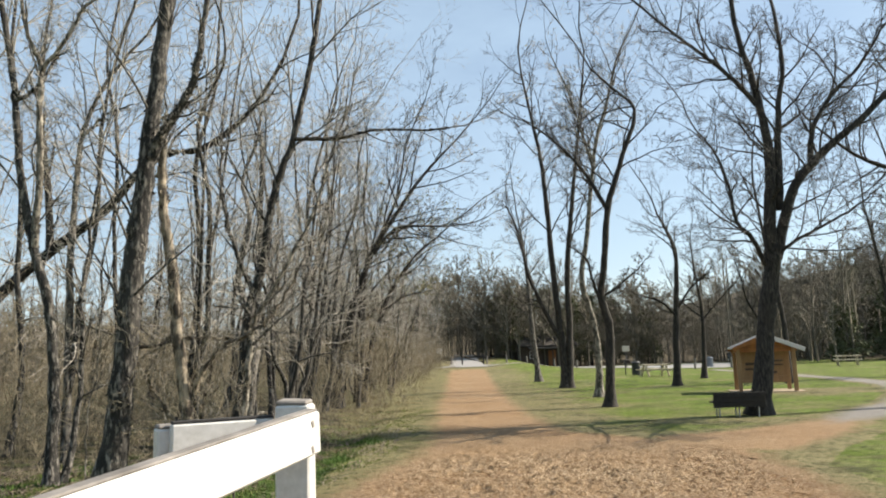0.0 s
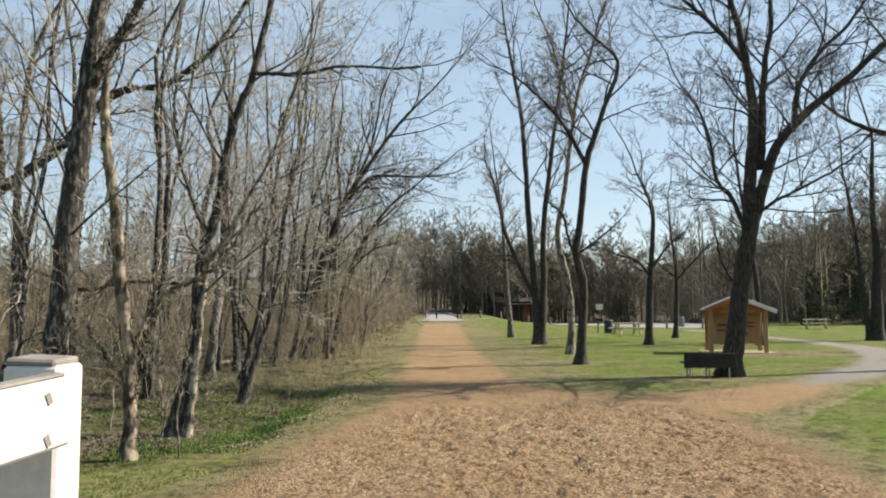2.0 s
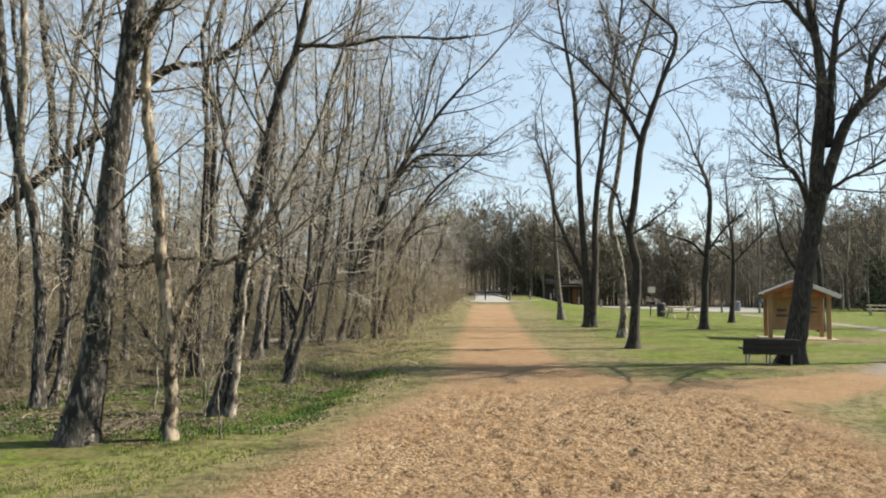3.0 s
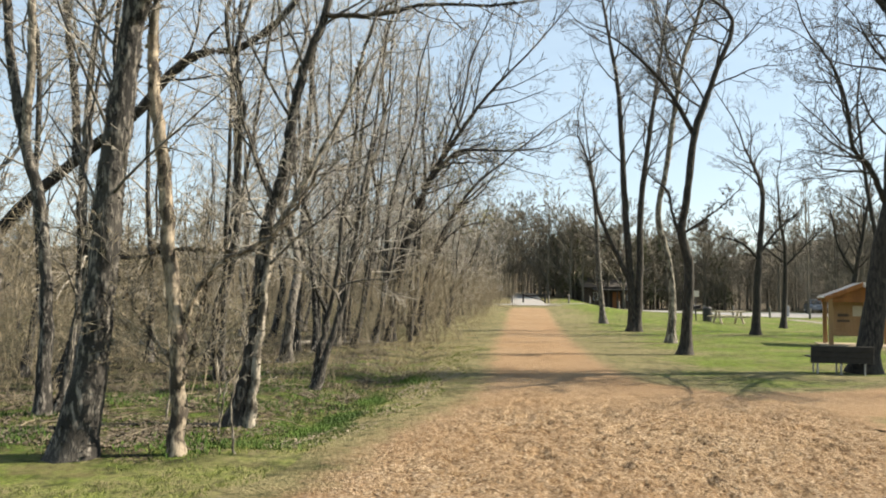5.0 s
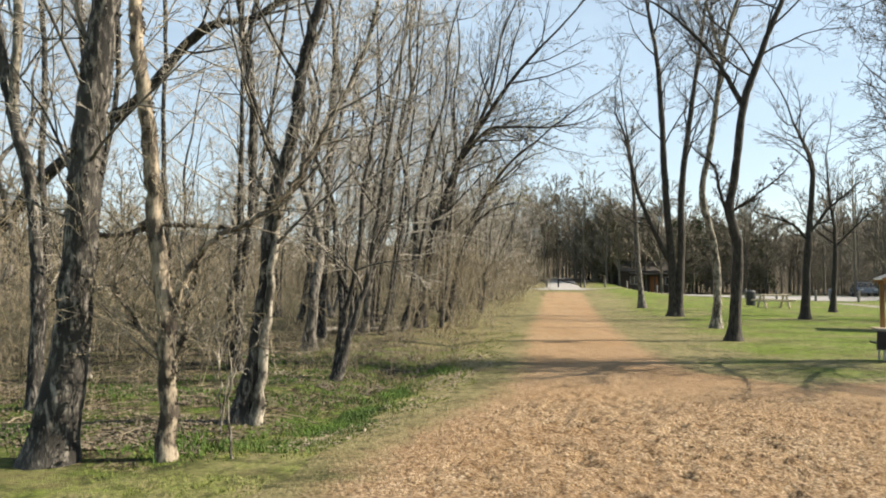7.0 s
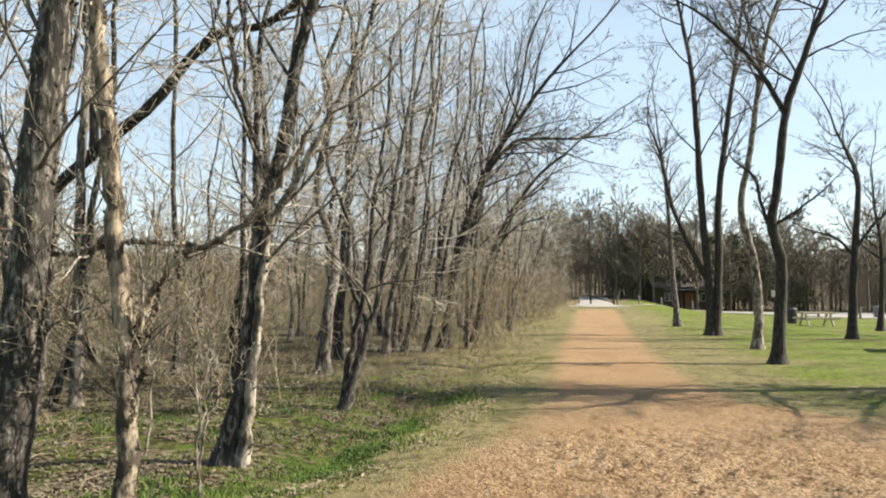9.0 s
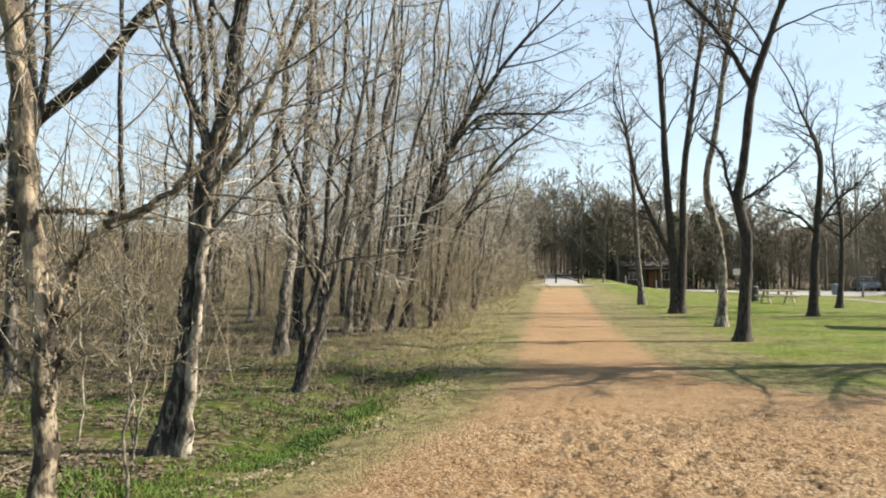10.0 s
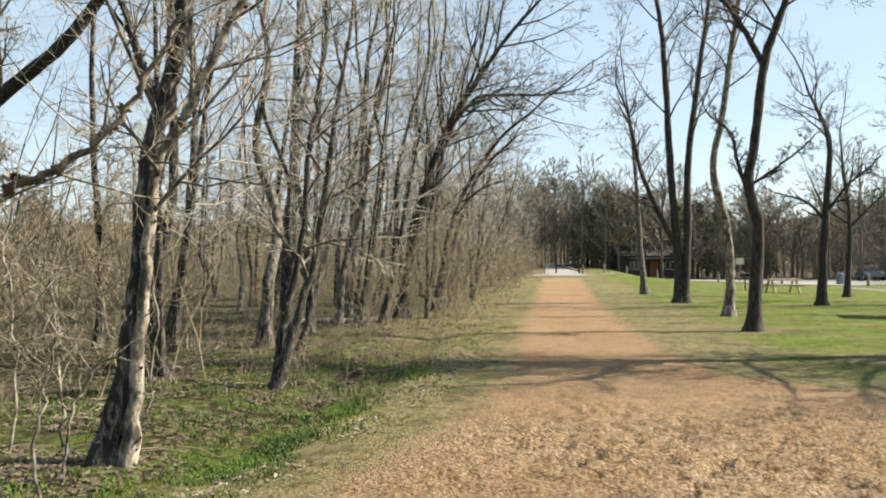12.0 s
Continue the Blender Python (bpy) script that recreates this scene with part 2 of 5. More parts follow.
HOUSE_WOOD = plain("brown_cabin_siding", (0.04, 0.027, 0.018), (0.075, 0.05, 0.033), 2, 0.8, stretch=(1, 1, 6))
SHINGLE = plain("grey_shingles", (0.035, 0.03, 0.026), (0.07, 0.062, 0.054), 3, 0.95)
STRAW = bark("dry_grass", (0.162, 0.13, 0.0648), (0.337, 0.285, 0.175), 2)
BLADE = bark("green_grass", (0.0864, 0.108, 0.0216), (0.202, 0.223, 0.054), 1.2)
LUSH = bark("lush_green_leaves", (0.0198, 0.0496, 0.00528), (0.0992, 0.185, 0.0232), 1.2)
LEAF_DRY = bark("fallen_leaves", (0.027, 0.0184, 0.0108), (0.248, 0.206, 0.146), 9)
LEAF_PALE = bark("bleached_leaves", (0.10, 0.08, 0.055), (0.42, 0.36, 0.27), 9)
NEEDLE = bark("dark_evergreen_foliage", (0.044, 0.0528, 0.024), (0.136, 0.144, 0.068), 0.9)
BUD = bark("yellow_green_buds", (0.15, 0.143, 0.045), (0.27, 0.247, 0.09), 1.5)


# ---- mesh helpers ----
def quads_mesh(name, verts, quads, smooth=True):
    """A mesh from arrays of vertices and of faces with equal corner counts."""
    verts, quads = np.asarray(verts, np.float32), np.asarray(quads, np.int32)
    me = bpy.data.meshes.new(name)
    k = quads.shape[1]
    me.vertices.add(len(verts))
    me.vertices.foreach_set("co", verts.ravel())
    me.loops.add(quads.size)
    me.loops.foreach_set("vertex_index", quads.ravel())
    me.polygons.add(len(quads))
    me.polygons.foreach_set("loop_start", np.arange(0, quads.size, k, dtype=np.int32))
    me.polygons.foreach_set("use_smooth", np.full(len(quads), smooth))
    me.update(calc_edges=True)
    me.validate()
    return me


def value_noise(x, y, seed=0):
    """Smooth lattice noise, 0 to 1, on arrays."""
    xi, yi = np.floor(x).astype(np.int64), np.floor(y).astype(np.int64)
    fx, fy = x - xi, y - yi
    fx, fy = fx * fx * (3 - 2 * fx), fy * fy * (3 - 2 * fy)

    def h(a, b):
        n = (a * 374761393 + b * 668265263 + seed * 974634777) & 0x7FFFFFFF
        n = ((n ^ (n >> 13)) * 1274126177) & 0x7FFFFFFF
        return ((n ^ (n >> 16)) & 0xFFFF) / 65535.0
    return (h(xi, yi) * (1 - fx) + h(xi + 1, yi) * fx) * (1 - fy) + (h(xi, yi + 1) * (1 - fx) + h(xi + 1, yi + 1) * fx) * fy


def ease(a):
    a = np.clip(a, 0, 1)
    return a * a * (3 - 2 * a)


def height(x, y):
    """The lie of the land."""
    x, y = np.asarray(x, float), np.asarray(y, float)
    z = 0.75 * ease((y - 34) / 45) * (1 - 0.85 * ease((x - 6) / 9))
    z = z + 17.0 * ease((x - 40) / 55) * ease((y - 66) / 45) + 1.4 * ease((y - 78) / 40) * (1 - ease((x - 5) / 6))
    z = z + 8.0 * ease((y - 126) / 45) * (1 - 0.6 * ease((x - 10) / 40)) + 2.5 * ease((-x - 48) / 40)
    z = z + 0.08 * (value_noise(x * 1.7, y * 1.7, 8) - 0.5) * ease((-2.4 - x) / 1.2) * ease((y - 9.3) / 1.5)
    z = z - 0.14 * np.exp(-((x + 2.6) / 0.55) ** 2) * ease((y - 9.5) / 2) * (1 - ease((y - 20) / 8))
    return z + 0.03 * (value_noise(x * 0.7, y * 0.7, 3) - 0.5) * ease((y - 3) / 4)


def ground_at(x, y):
    return float(height(x, y))


def part(name, bm, mat, parent, label="", smooth=False):
    me = bpy.data.meshes.new(name)
    bm.to_mesh(me)
    bm.free()
    me.materials.append(mat)
    if smooth:
        me.shade_smooth()
    ob = new(name, me)
    ob.parent = parent
    if label:
        ob["label"] = label
    return ob


def mesh_part(name, me, mat, parent, label=""):
    me.materials.append(mat)
    ob = new(name, me)
    ob.parent = parent
    if label:
        ob["label"] = label
    return ob


def thing(name, m, label, category, group="", kind=""):
    ob = new(name)
    ob.matrix_basis = m
    return tagged(ob, label, category, group, kind)


def boxes(*specs, bevel=0.006):
    """A bmesh of bevelled boxes (centre, size, turn about x, y, z in degrees)."""
    bm = bmesh.new()
    for c, s, *r in specs:
        rx, ry, rz = r[0] if r else (0, 0, 0)
        bmesh.ops.create_cube(bm, size=1, matrix=pose(*c, rx, ry, rz) @ Matrix.Diagonal((*s, 1)))
    if bevel:
        bmesh.ops.bevel(bm, geom=bm.edges[:], offset=bevel, segments=1, affect="EDGES", clamp_overlap=True)
    return bm


def round_bar(p, q, r0, r1=None, sides=12):
    bm = bmesh.new()
    p, q = Vector(p), Vector(q)
    bmesh.ops.create_cone(bm, cap_ends=True, segments=sides, radius1=r0, radius2=r0 if r1 is None else r1, depth=(q - p).length,
                          matrix=Matrix.Translation((p + q) / 2) @ (q - p).to_track_quat("Z", "Y").to_matrix().to_4x4())
    return bm


# ---- trees ----
def tubes(lines, sides, knobs=0.0):
    """Vertices and quads of tubes round many lines of equal point count: (points, radii)."""
    P = np.array([[tuple(p) for p in pts] for pts, _ in lines], float)
    R = np.array([r for _, r in lines], float)
    K, n = R.shape
    D = np.gradient(P, axis=1)
    D /= np.linalg.norm(D, axis=2, keepdims=True) + 1e-9
    ref = np.where(np.abs(D[:, :1, 2:3]) > 0.9, np.array([1.0, 0.0, 0.0]), np.array([0.0, 0.0, 1.0]))
    A = np.cross(D, np.broadcast_to(ref, D.shape))
    A /= np.linalg.norm(A, axis=2, keepdims=True) + 1e-9
    B = np.cross(D, A)
    a = np.linspace(0, 2 * math.pi, sides, endpoint=False)
    R = np.repeat(R[:, :, None], sides, 2)
    if knobs:
        ring, up_z = np.broadcast_to(np.minimum(np.arange(sides), sides - np.arange(sides)) * 1.3, R.shape), np.broadcast_to(P[:, :, 2:3], R.shape)
        R = R * (1 + knobs * (2 * value_noise(ring + P[:, :1, :1] * 7, up_z * 2.2, 41) - 1) + knobs * 0.7 * (2 * value_noise(ring * 2, up_z * 6, 42) - 1))
    V = P[:, :, None] + R[:, :, :, None] * (A[:, :, None] * np.cos(a)[None, None, :, None] + B[:, :, None] * np.sin(a)[None, None, :, None])
    base = (np.arange(K) * n * sides)[:, None, None] + (np.arange(n - 1) * sides)[None, :, None]
    s = np.arange(sides)[None, None, :]
    t = (s + 1) % sides
    Q = np.stack([base + s, base + t, base + t + sides, base + s + sides], -1).reshape(-1, 4)
    return V.reshape(-1, 3), Q


def gather(lines, sides, knobs=0.0):
    """Tubes round lines of any length, joined."""
    by = {}
    for ln in lines:
        by.setdefault(len(ln[0]), []).append(ln)
    vs, qs, o = [], [], 0
    for group in by.values():
        v, q = tubes(group, sides, knobs)
        vs.append(v)
        qs.append(q + o)
        o += len(v)
    return np.concatenate(vs), np.concatenate(qs)


def smooth_line(pts, r0, r1, sub=4, wobble=0.0, rng=None, flare=0.0, decay=0.28):
    """A curve through the points with a tapering radius."""
    pts = [Vector(p) for p in pts]
    out = []
    for i in range(len(pts) - 1):
        a, b = pts[max(i - 1, 0)], pts[i]
        c, d = pts[i + 1], pts[min(i + 2, len(pts) - 1)]
        for k in range(sub):
            t = k / sub
            out.append(0.5 * (2 * b + (c - a) * t + (2 * a - 5 * b + 4 * c - d) * t * t + (3 * b - a - 3 * c + d) * t ** 3))
    out.append(pts[-1])
    n = len(out)
    if wobble:
        out = [p + Vector((rng.gauss(0, wobble), rng.gauss(0, wobble), 0)) if 0 < i < n - 1 else p for i, p in enumerate(out)]
    rad = [r0 + (r1 - r0) * i / (n - 1) for i in range(n)]
    if flare:
        for i in range(n):
            rad[i] *= 1 + flare * math.exp(-(out[i] - out[0]).length / decay)
        if wobble:
            rad = [r * (1 + rng.uniform(-0.06, 0.06)) for r in rad]
    return out, rad


def sprout(store, lvl, p, d, length, r, rng, cfg):
    """One branch with its own branches, level by level."""
    n = cfg["seg"][lvl]
    pts, rad = [p.copy()], [r]
    for i in range(n):
        j = cfg["crook"]
        d = (d + Vector((rng.gauss(0, j), rng.gauss(0, j), rng.gauss(0, j) + cfg["rise"])) + cfg["lean"]).normalized()
        p = p + d * (length / n)
        pts.append(p)
        rad.append(max(r * (1 - 0.8 * (i + 1) / n), cfg["thin"]))
    store[lvl].append((pts, rad))
    if lvl + 1 < len(cfg["seg"]):
        branch_out(store, lvl + 1, pts, rad, length, rng, cfg, 0.2)


def branch_out(store, lvl, pts, rad, length, rng, cfg, start):
    count = cfg["kids"][lvl]
    count = max(1, int(round(count * rng.uniform(0.75, 1.25))))
    for k in range(count):
        t = start + (1 - start) * (k + rng.random()) / count
        f = t * (len(pts) - 1)
        i = min(int(f), len(pts) - 2)
        p = pts[i].lerp(pts[i + 1], f - i)
        along = (pts[i + 1] - pts[i]).normalized()
        side = along.orthogonal().normalized()
        side.rotate(Matrix.Rotation(rng.uniform(0, 2 * math.pi), 3, along))
        a = radians(rng.uniform(*cfg["angle"]))
        d = along * math.cos(a) + side * math.sin(a)
        ln = length * cfg["ratio" if lvl == 0 else "spread"] * rng.uniform(0.6, 1.2) * (1.15 - 0.5 * t)
        r = min(rad[i] * 0.55, cfg["max_r"][lvl])
        sprout(store, lvl, p, d, ln, max(r, cfg["thin"]), rng, cfg)


def config(**kw):
    c = dict(seg=(5, 3, 2, 2), kids=(7, 5, 5, 4), angle=(25, 60), ratio=0.5, spread=0.52, crook=0.14, rise=0.06, lean=Vector((0, 0, 0)), thin=0.006,
             max_r=(0.034, 0.017, 0.009, 0.006))
    c.update(kw)
    return c


def make_tree(name, stems, rng, cfg, bark_mat, limb_mat, twig_mat, label, group, at=None, buds=0, start=0.35, bare=(), reach=None, pale=(), foot_flare=(0.75, 0.3), flakes=0):
    """A bare tree: stems are (points, radius at foot, radius at tip) in world metres; branches grow from them."""
    base = Vector(stems[0][0][0]) if at is None else Vector(at)
    trunk, pale_stems, levels = [], [], [[] for _ in cfg["seg"]]
    for i, (pts, r0, r1) in enumerate(stems):
        foot = i == 0 or (Vector(pts[0]) - Vector(stems[0][0][0])).length < 0.5
        line = smooth_line([Vector(p) - base for p in pts], r0, r1, 6, 0.008 if r0 > 0.05 else 0.015, rng, foot_flare[0] if foot else 0.0, foot_flare[1])
        (pale_stems if i in pale else trunk).append(line)
        if i in bare:
            continue
        length = sum((line[0][k + 1] - line[0][k]).length for k in range(len(line[0]) - 1))
        branch_out(levels, 0, *line, reach or length, rng, cfg, start if foot else 0.12)
        tip_d = (line[0][-1] - line[0][-2]).normalized()
        sprout(levels, 0, line[0][-1], tip_d, (reach or length) * 0.45, r1, rng, cfg)
    ob = thing(name, Matrix.Translation(base), label, "tree", group)
    v, q = gather(trunk, 14, 0.07)
    mesh_part("trunk", quads_mesh("trunk", v, q), bark_mat, ob)
    # stems that stand in sun get a lighter bark than their trunk
    for line in pale_stems:
        mesh_part("stem", quads_mesh("stem", *gather([line], 14, 0.05)), BARK_PALE, ob, "second stem in paler bark, sunlight put into its colour")
    if flakes:
        pts = []
        for line in trunk + pale_stems:
            for _ in range(flakes):
                k = rng.randrange(len(line[0]) - 1)
                a, r = rng.uniform(0, 6.283), line[1][k]
                p = line[0][k].lerp(line[0][k + 1], rng.random())
                if p.z < 5.5:
                    pts.append((p.x + r * math.cos(a), p.y + r * math.sin(a), p.z))
        mesh_part("loose_bark", quads_mesh("loose_bark", *leaf_cloud(pts, 0.026, rng, 1, 0.006), False), bark_mat, ob, "curling flakes of loose bark")["kind"] = "stuff"
    v, q = gather(levels[0] + levels[1], 5)
    mesh_part("branchwork", quads_mesh("branchwork", v, q), limb_mat, ob)["kind"] = "stuff"
    v, q = gather(sum(levels[2:], []), 3)
    mesh_part("crown", quads_mesh("crown", v, q), twig_mat, ob, "fine leafless twigs")["kind"] = "stuff"
    if buds:
        ends = [ln[0][-1] for ln in levels[-1]]
        pick = rng.sample(ends, min(buds, len(ends)))
        v, f = leaf_cloud(pick, 0.045, rng, 3)
        mesh_part("spring_growth", quads_mesh("spring_growth", v, f, False), BUD, ob, "sparse yellow-green spring buds")["kind"] = "stuff"
    return ob


def leaf_cloud(points, size, rng, each=2, spread=0.08):
    """Small bent leaf faces scattered round points."""
    nr = np.random.default_rng(rng.randrange(10 ** 6))
    c = np.repeat(np.array([tuple(p) for p in points]), each, 0)
    c = c + nr.normal(0, spread, c.shape)
    a = nr.normal(size=c.shape)
    a /= np.linalg.norm(a, axis=1, keepdims=True)
    b = np.cross(a, nr.normal(size=c.shape))
    b /= np.linalg.norm(b, axis=1, keepdims=True) + 1e-9
    s = size * nr.uniform(0.6, 1.3, (len(c), 1))
    v = np.stack([c - a * s, c + b * s * 0.5, c + a * s, c - b * s * 0.5], 1).reshape(-1, 3)
    return v, np.arange(len(v)).reshape(-1, 4)


# ---- land ----
def grid_mesh(name, X, Y, Z, attrs):
    n, m = X.shape
    idx = np.arange(n * m).reshape(n, m)
    q = np.stack([idx[:-1, :-1], idx[:-1, 1:], idx[1:, 1:], idx[1:, :-1]], -1).reshape(-1, 4)
    me = quads_mesh(name, np.stack([X, Y, Z], -1).reshape(-1, 3), q)
    for k, a in attrs.items():
        me.attributes.new(k, "FLOAT", "POINT").data.foreach_set("value", np.asarray(a, np.float32).ravel())
    me.materials.append(GROUND)
    return me


def axis(lo, hi, fine_lo, fine_hi, step, grow=1.18):
    mid = np.arange(fine_lo, fine_hi + step / 2, step)
    up, s = [], step
    v = fine_hi
    while v < hi:
        s *= grow
        v += s
        up.append(v)
    down, s, v = [], step, fine_lo
    while v > lo:
        s *= grow
        v -= s
        down.append(v)
    return np.array(down[::-1] + list(mid) + up)


PATH_Y = np.array([-6, 0, 5, 8.5, 10, 11.7, 13.4, 16.5, 21.5, 33, 60, 88])
PATH_L = np.array([-2.6, -2.4, -2.1, -1.7, -1.45, -1.1, -0.8, -0.65, -0.65, -0.75, -0.8, -0.7])
PATH_R = np.array([3.6, 3.8, 4.0, 4.3, 4.5, 4.6, 4.7, 2.3, 1.9, 1.9, 2.2, 2.4])


def wild_amount(x, y):
    edge = np.interp(y, PATH_Y, PATH_L)
    return (1 - 0.7 * ease((y - 17) / 6) * ease((x + 6.5) / 2.5)) * ease((edge - 0.75 - x) / 1.2) * ease((y - 7.8 + 0.25 * np.minimum(x + 3, 0)) / 1.5)


gx = axis(-600, 700, -9, 17, 0.25)
gy = axis(-300, 900, 2, 42, 0.25)
GX, GY = np.meshgrid(gx, gy)
dry = ease((5.5 - np.abs(GX - 1)) / 3.5) * 0.5 + 0.9 * np.exp(-((GX - 13.2) / 2.2) ** 2 - ((GY - 29.3) / 2.2) ** 2) + 0.5 * np.exp(-((GX - 7) / 2.2) ** 2 - ((GY - 18.2) / 1.0) ** 2)
bed = np.minimum(GX - np.interp(GY, PATH_Y, PATH_L), np.interp(GY, PATH_Y, PATH_R) - GX)
bed = 0.16 * ease((bed - 0.25) / 0.4) * (1 - ease((GY - 62) / 6))
dry = dry + 1.1 * ease((np.interp(GY, PATH_Y, PATH_L) - 0.2 - GX) / 0.6) * ease((GY - 14.5) / 5) * ease((GX + 9) / 3)
far_floor = np.clip(0.75 * ease((GY - 12.5) / 3) * ease((-4.2 - GX) / 2) + ease((GY - 97) / 4) + ease((-GX - 38) / 8) + ease((GX - 36) / 8) * ease((GY - 66) / 10), 0, 1)
ground = new("ground", grid_mesh("ground", GX, GY, height(GX, GY) - bed, {"bare": far_floor, "wild": np.maximum(wild_amount(GX, GY), ease((GX - 34 - 0.1 * (90 - GY)) / 14) * ease((GY - 66) / 14) + ease((GY - 99) / 4) + ease((-GX - 40) / 8)), "dry": dry}))
tagged(ground, "green and straw spring lawn with leaf-littered woodland floor", "ground", kind="structure")

# main dirt path: across by along, finely churned near the walk
v_along = np.concatenate([np.arange(-6, 5, 0.4), np.arange(5, 18, 0.045), np.arange(18, 30, 0.12), np.arange(30, 88.1, 0.5)])
u_across = np.linspace(0, 1, 170)
U, V = np.meshgrid(u_across, v_along)
left, right = np.interp(V, PATH_Y, PATH_L) - 0.7, np.interp(V, PATH_Y, PATH_R) + 0.7
left = left + 0.25 * (value_noise(V * 0.8, V * 0, 5) - 0.5)
PX = left + (right - left) * U
inside = np.minimum(PX - left, right - PX) - 0.7
dirt = np.clip(0.5 + inside / 1.1, 0, 2.4) * (1 - ease((V - 66) / 5))
lumps = value_noise(PX * 4, V * 3, 10) * 0.2 + value_noise(PX * 10, V * 8, 11) * 0.45 + value_noise(PX * 17, V * 13, 12) * 0.55
dents = np.maximum(value_noise(PX * 12.0, V * 9.0, 14) - 0.53, 0) * 1.5
rough = ease((15.5 - V) / 4) * 0.85 + 0.15
churn = ease((inside - 0.1) / 0.6) * rough * (0.5 + 0.5 * ease((PX + 1.5) / 2))
PZ = height(PX, V) + 0.012 - 0.05 * (1 - ease((inside + 0.7) / 0.3)) + churn * (0.07 * (lumps - 0.6) - 0.10 * dents)
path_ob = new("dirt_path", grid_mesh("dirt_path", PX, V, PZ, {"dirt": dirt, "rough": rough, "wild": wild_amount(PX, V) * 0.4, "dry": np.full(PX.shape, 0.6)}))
tagged(path_ob, "orange-tan churned dirt path worn through the grass", "path", kind="structure")

# side path: dirt turning into grey gravel, curving off behind the kiosk
SIDE_L = np.array([(2.9, 15.3), (5.0, 15.6), (6.6, 16.6), (9.2, 19.2), (11.8, 21.9), (14.6, 26.2), (17.2, 32.0), (18.6, 39.0), (19.4, 48.0), (20.0, 62.0)])
SIDE_R = np.array([(4.4, 11.6), (5.9, 13.3), (7.5, 15.0), (10.2, 18.1), (12.8, 21.0), (15.6, 25.2), (18.5, 31.3), (19.7, 38.7), (20.3, 47.7), (20.9, 62.0)])
s = np.linspace(0, len(SIDE_L) - 1, 260)
k = np.arange(len(SIDE_L))
w = np.linspace(-0.35, 1.35, 40)
lx, ly, rx_, ry_ = (np.interp(s, k, a)[:, None] for a in (SIDE_L[:, 0], SIDE_L[:, 1], SIDE_R[:, 0], SIDE_R[:, 1]))
SX, SY = lx + (rx_ - lx) * w, ly + (ry_ - ly) * w
ins = np.broadcast_to(np.minimum(w, 1 - w), SX.shape)
wide = np.hypot(rx_ - lx, ry_ - ly)
amt = np.clip(0.5 + ins * wide / 0.9, 0, 1.8) * ease((s[:, None] + 0.1) / 0.8)
turn_grey = ease((s[:, None] - 1.6) / 2.0)
main_in = np.minimum(SX - np.interp(SY, PATH_Y, PATH_L), np.interp(SY, PATH_Y, PATH_R) - SX)
amt = np.maximum(amt, np.clip(0.5 + main_in / 1.1, 0, 1.8))
SZ = height(SX, SY) - 0.14 * ease((main_in - 0.3) / 0.4) + 0.017 - 0.05 * (1 - ease((ins + 0.35) / 0.12)) + 0.012 * (value_noise(SX * 9, SY * 9, 21) - 0.5)
side_ob = new("gravel_path", grid_mesh("gravel_path", SX, SY, SZ, {"dirt": amt * (1 - turn_grey), "gravel": amt * turn_grey, "dry": np.full(SX.shape, 0.4)}))
tagged(side_ob, "narrow side path of tan dirt turning to grey gravel", "path", kind="structure")

# a branch of the side path, leading off across the grass
fork = np.array([(14.7, 23.6), (16.4, 25.3), (18.6, 27.0), (22.0, 29.8), (28.0, 34.0), (40.0, 41.0)])
s = np.linspace(0, len(fork) - 1, 120)
fx, fy = np.interp(s, np.arange(len(fork)), fork[:, 0])[:, None], np.interp(s, np.arange(len(fork)), fork[:, 1])[:, None]
w = np.linspace(-1, 1, 16)[None]
BX, BY = fx - 0.62 * w * 1.2, fy + 0.78 * w * 1.2
BZ = height(BX, BY) + 0.024 - 0.05 * ease((np.abs(w) - 0.86) / 0.14)
fork_ob = new("gravel_path", grid_mesh("gravel_path", BX, BY, BZ, {"gravel": np.broadcast_to(np.clip(1.5 - 1.6 * np.abs(w), 0, 1.5), BX.shape), "dry": np.full(BX.shape, 0.4)}))
tagged(fork_ob, "grey gravel branch of the side path across the lawn", "path", kind="structure")

# gravel lot and road beyond the lawn
LOT_NEAR = np.array([(-3.5, 81), (-1.4, 80), (3.0, 82), (6.0, 87), (9.0, 91), (14, 86), (18, 76), (21, 68), (23, 67), (26, 70), (31, 76)])
s = np.linspace(0, len(LOT_NEAR) - 1, 120)
k = np.arange(len(LOT_NEAR))
nx, ny = np.interp(s, k, LOT_NEAR[:, 0])[:, None], np.interp(s, k, LOT_NEAR[:, 1])[:, None]
w = np.linspace(0, 1, 12)[None]
LX, LY = nx + 3 * w, ny + (3.5 + 6.5 * ease((nx - 8) / 6) + 14 * ease((nx - 14) / 10) * (1 - 0.6 * ease((nx - 24) / 6))) * w
lot_me = grid_mesh("gravel_lot", LX, LY, height(LX, LY) + 0.05, {})
lot_me.materials.clear()
lot_me.materials.append(LOT)
road_y = np.linspace(76, 124, 60)[:, None]
road_w = np.linspace(-1, 1, 10)[None]
RX = 0.95 - 0.012 * (road_y - 80) + (1.9 - 0.008 * (road_y - 80)) * road_w + 1.4 * ease((80 - road_y) / 4) * road_w
RY = np.broadcast_to(road_y, RX.shape)
road_me = grid_mesh("gravel_road", RX, RY, height(RX, RY) + 0.07, {})
road_me.materials.clear()
road_me.materials.append(LOT)
tagged(new("gravel_road", road_me), "pale gravel road climbing away past the path's end", "road", kind="structure")
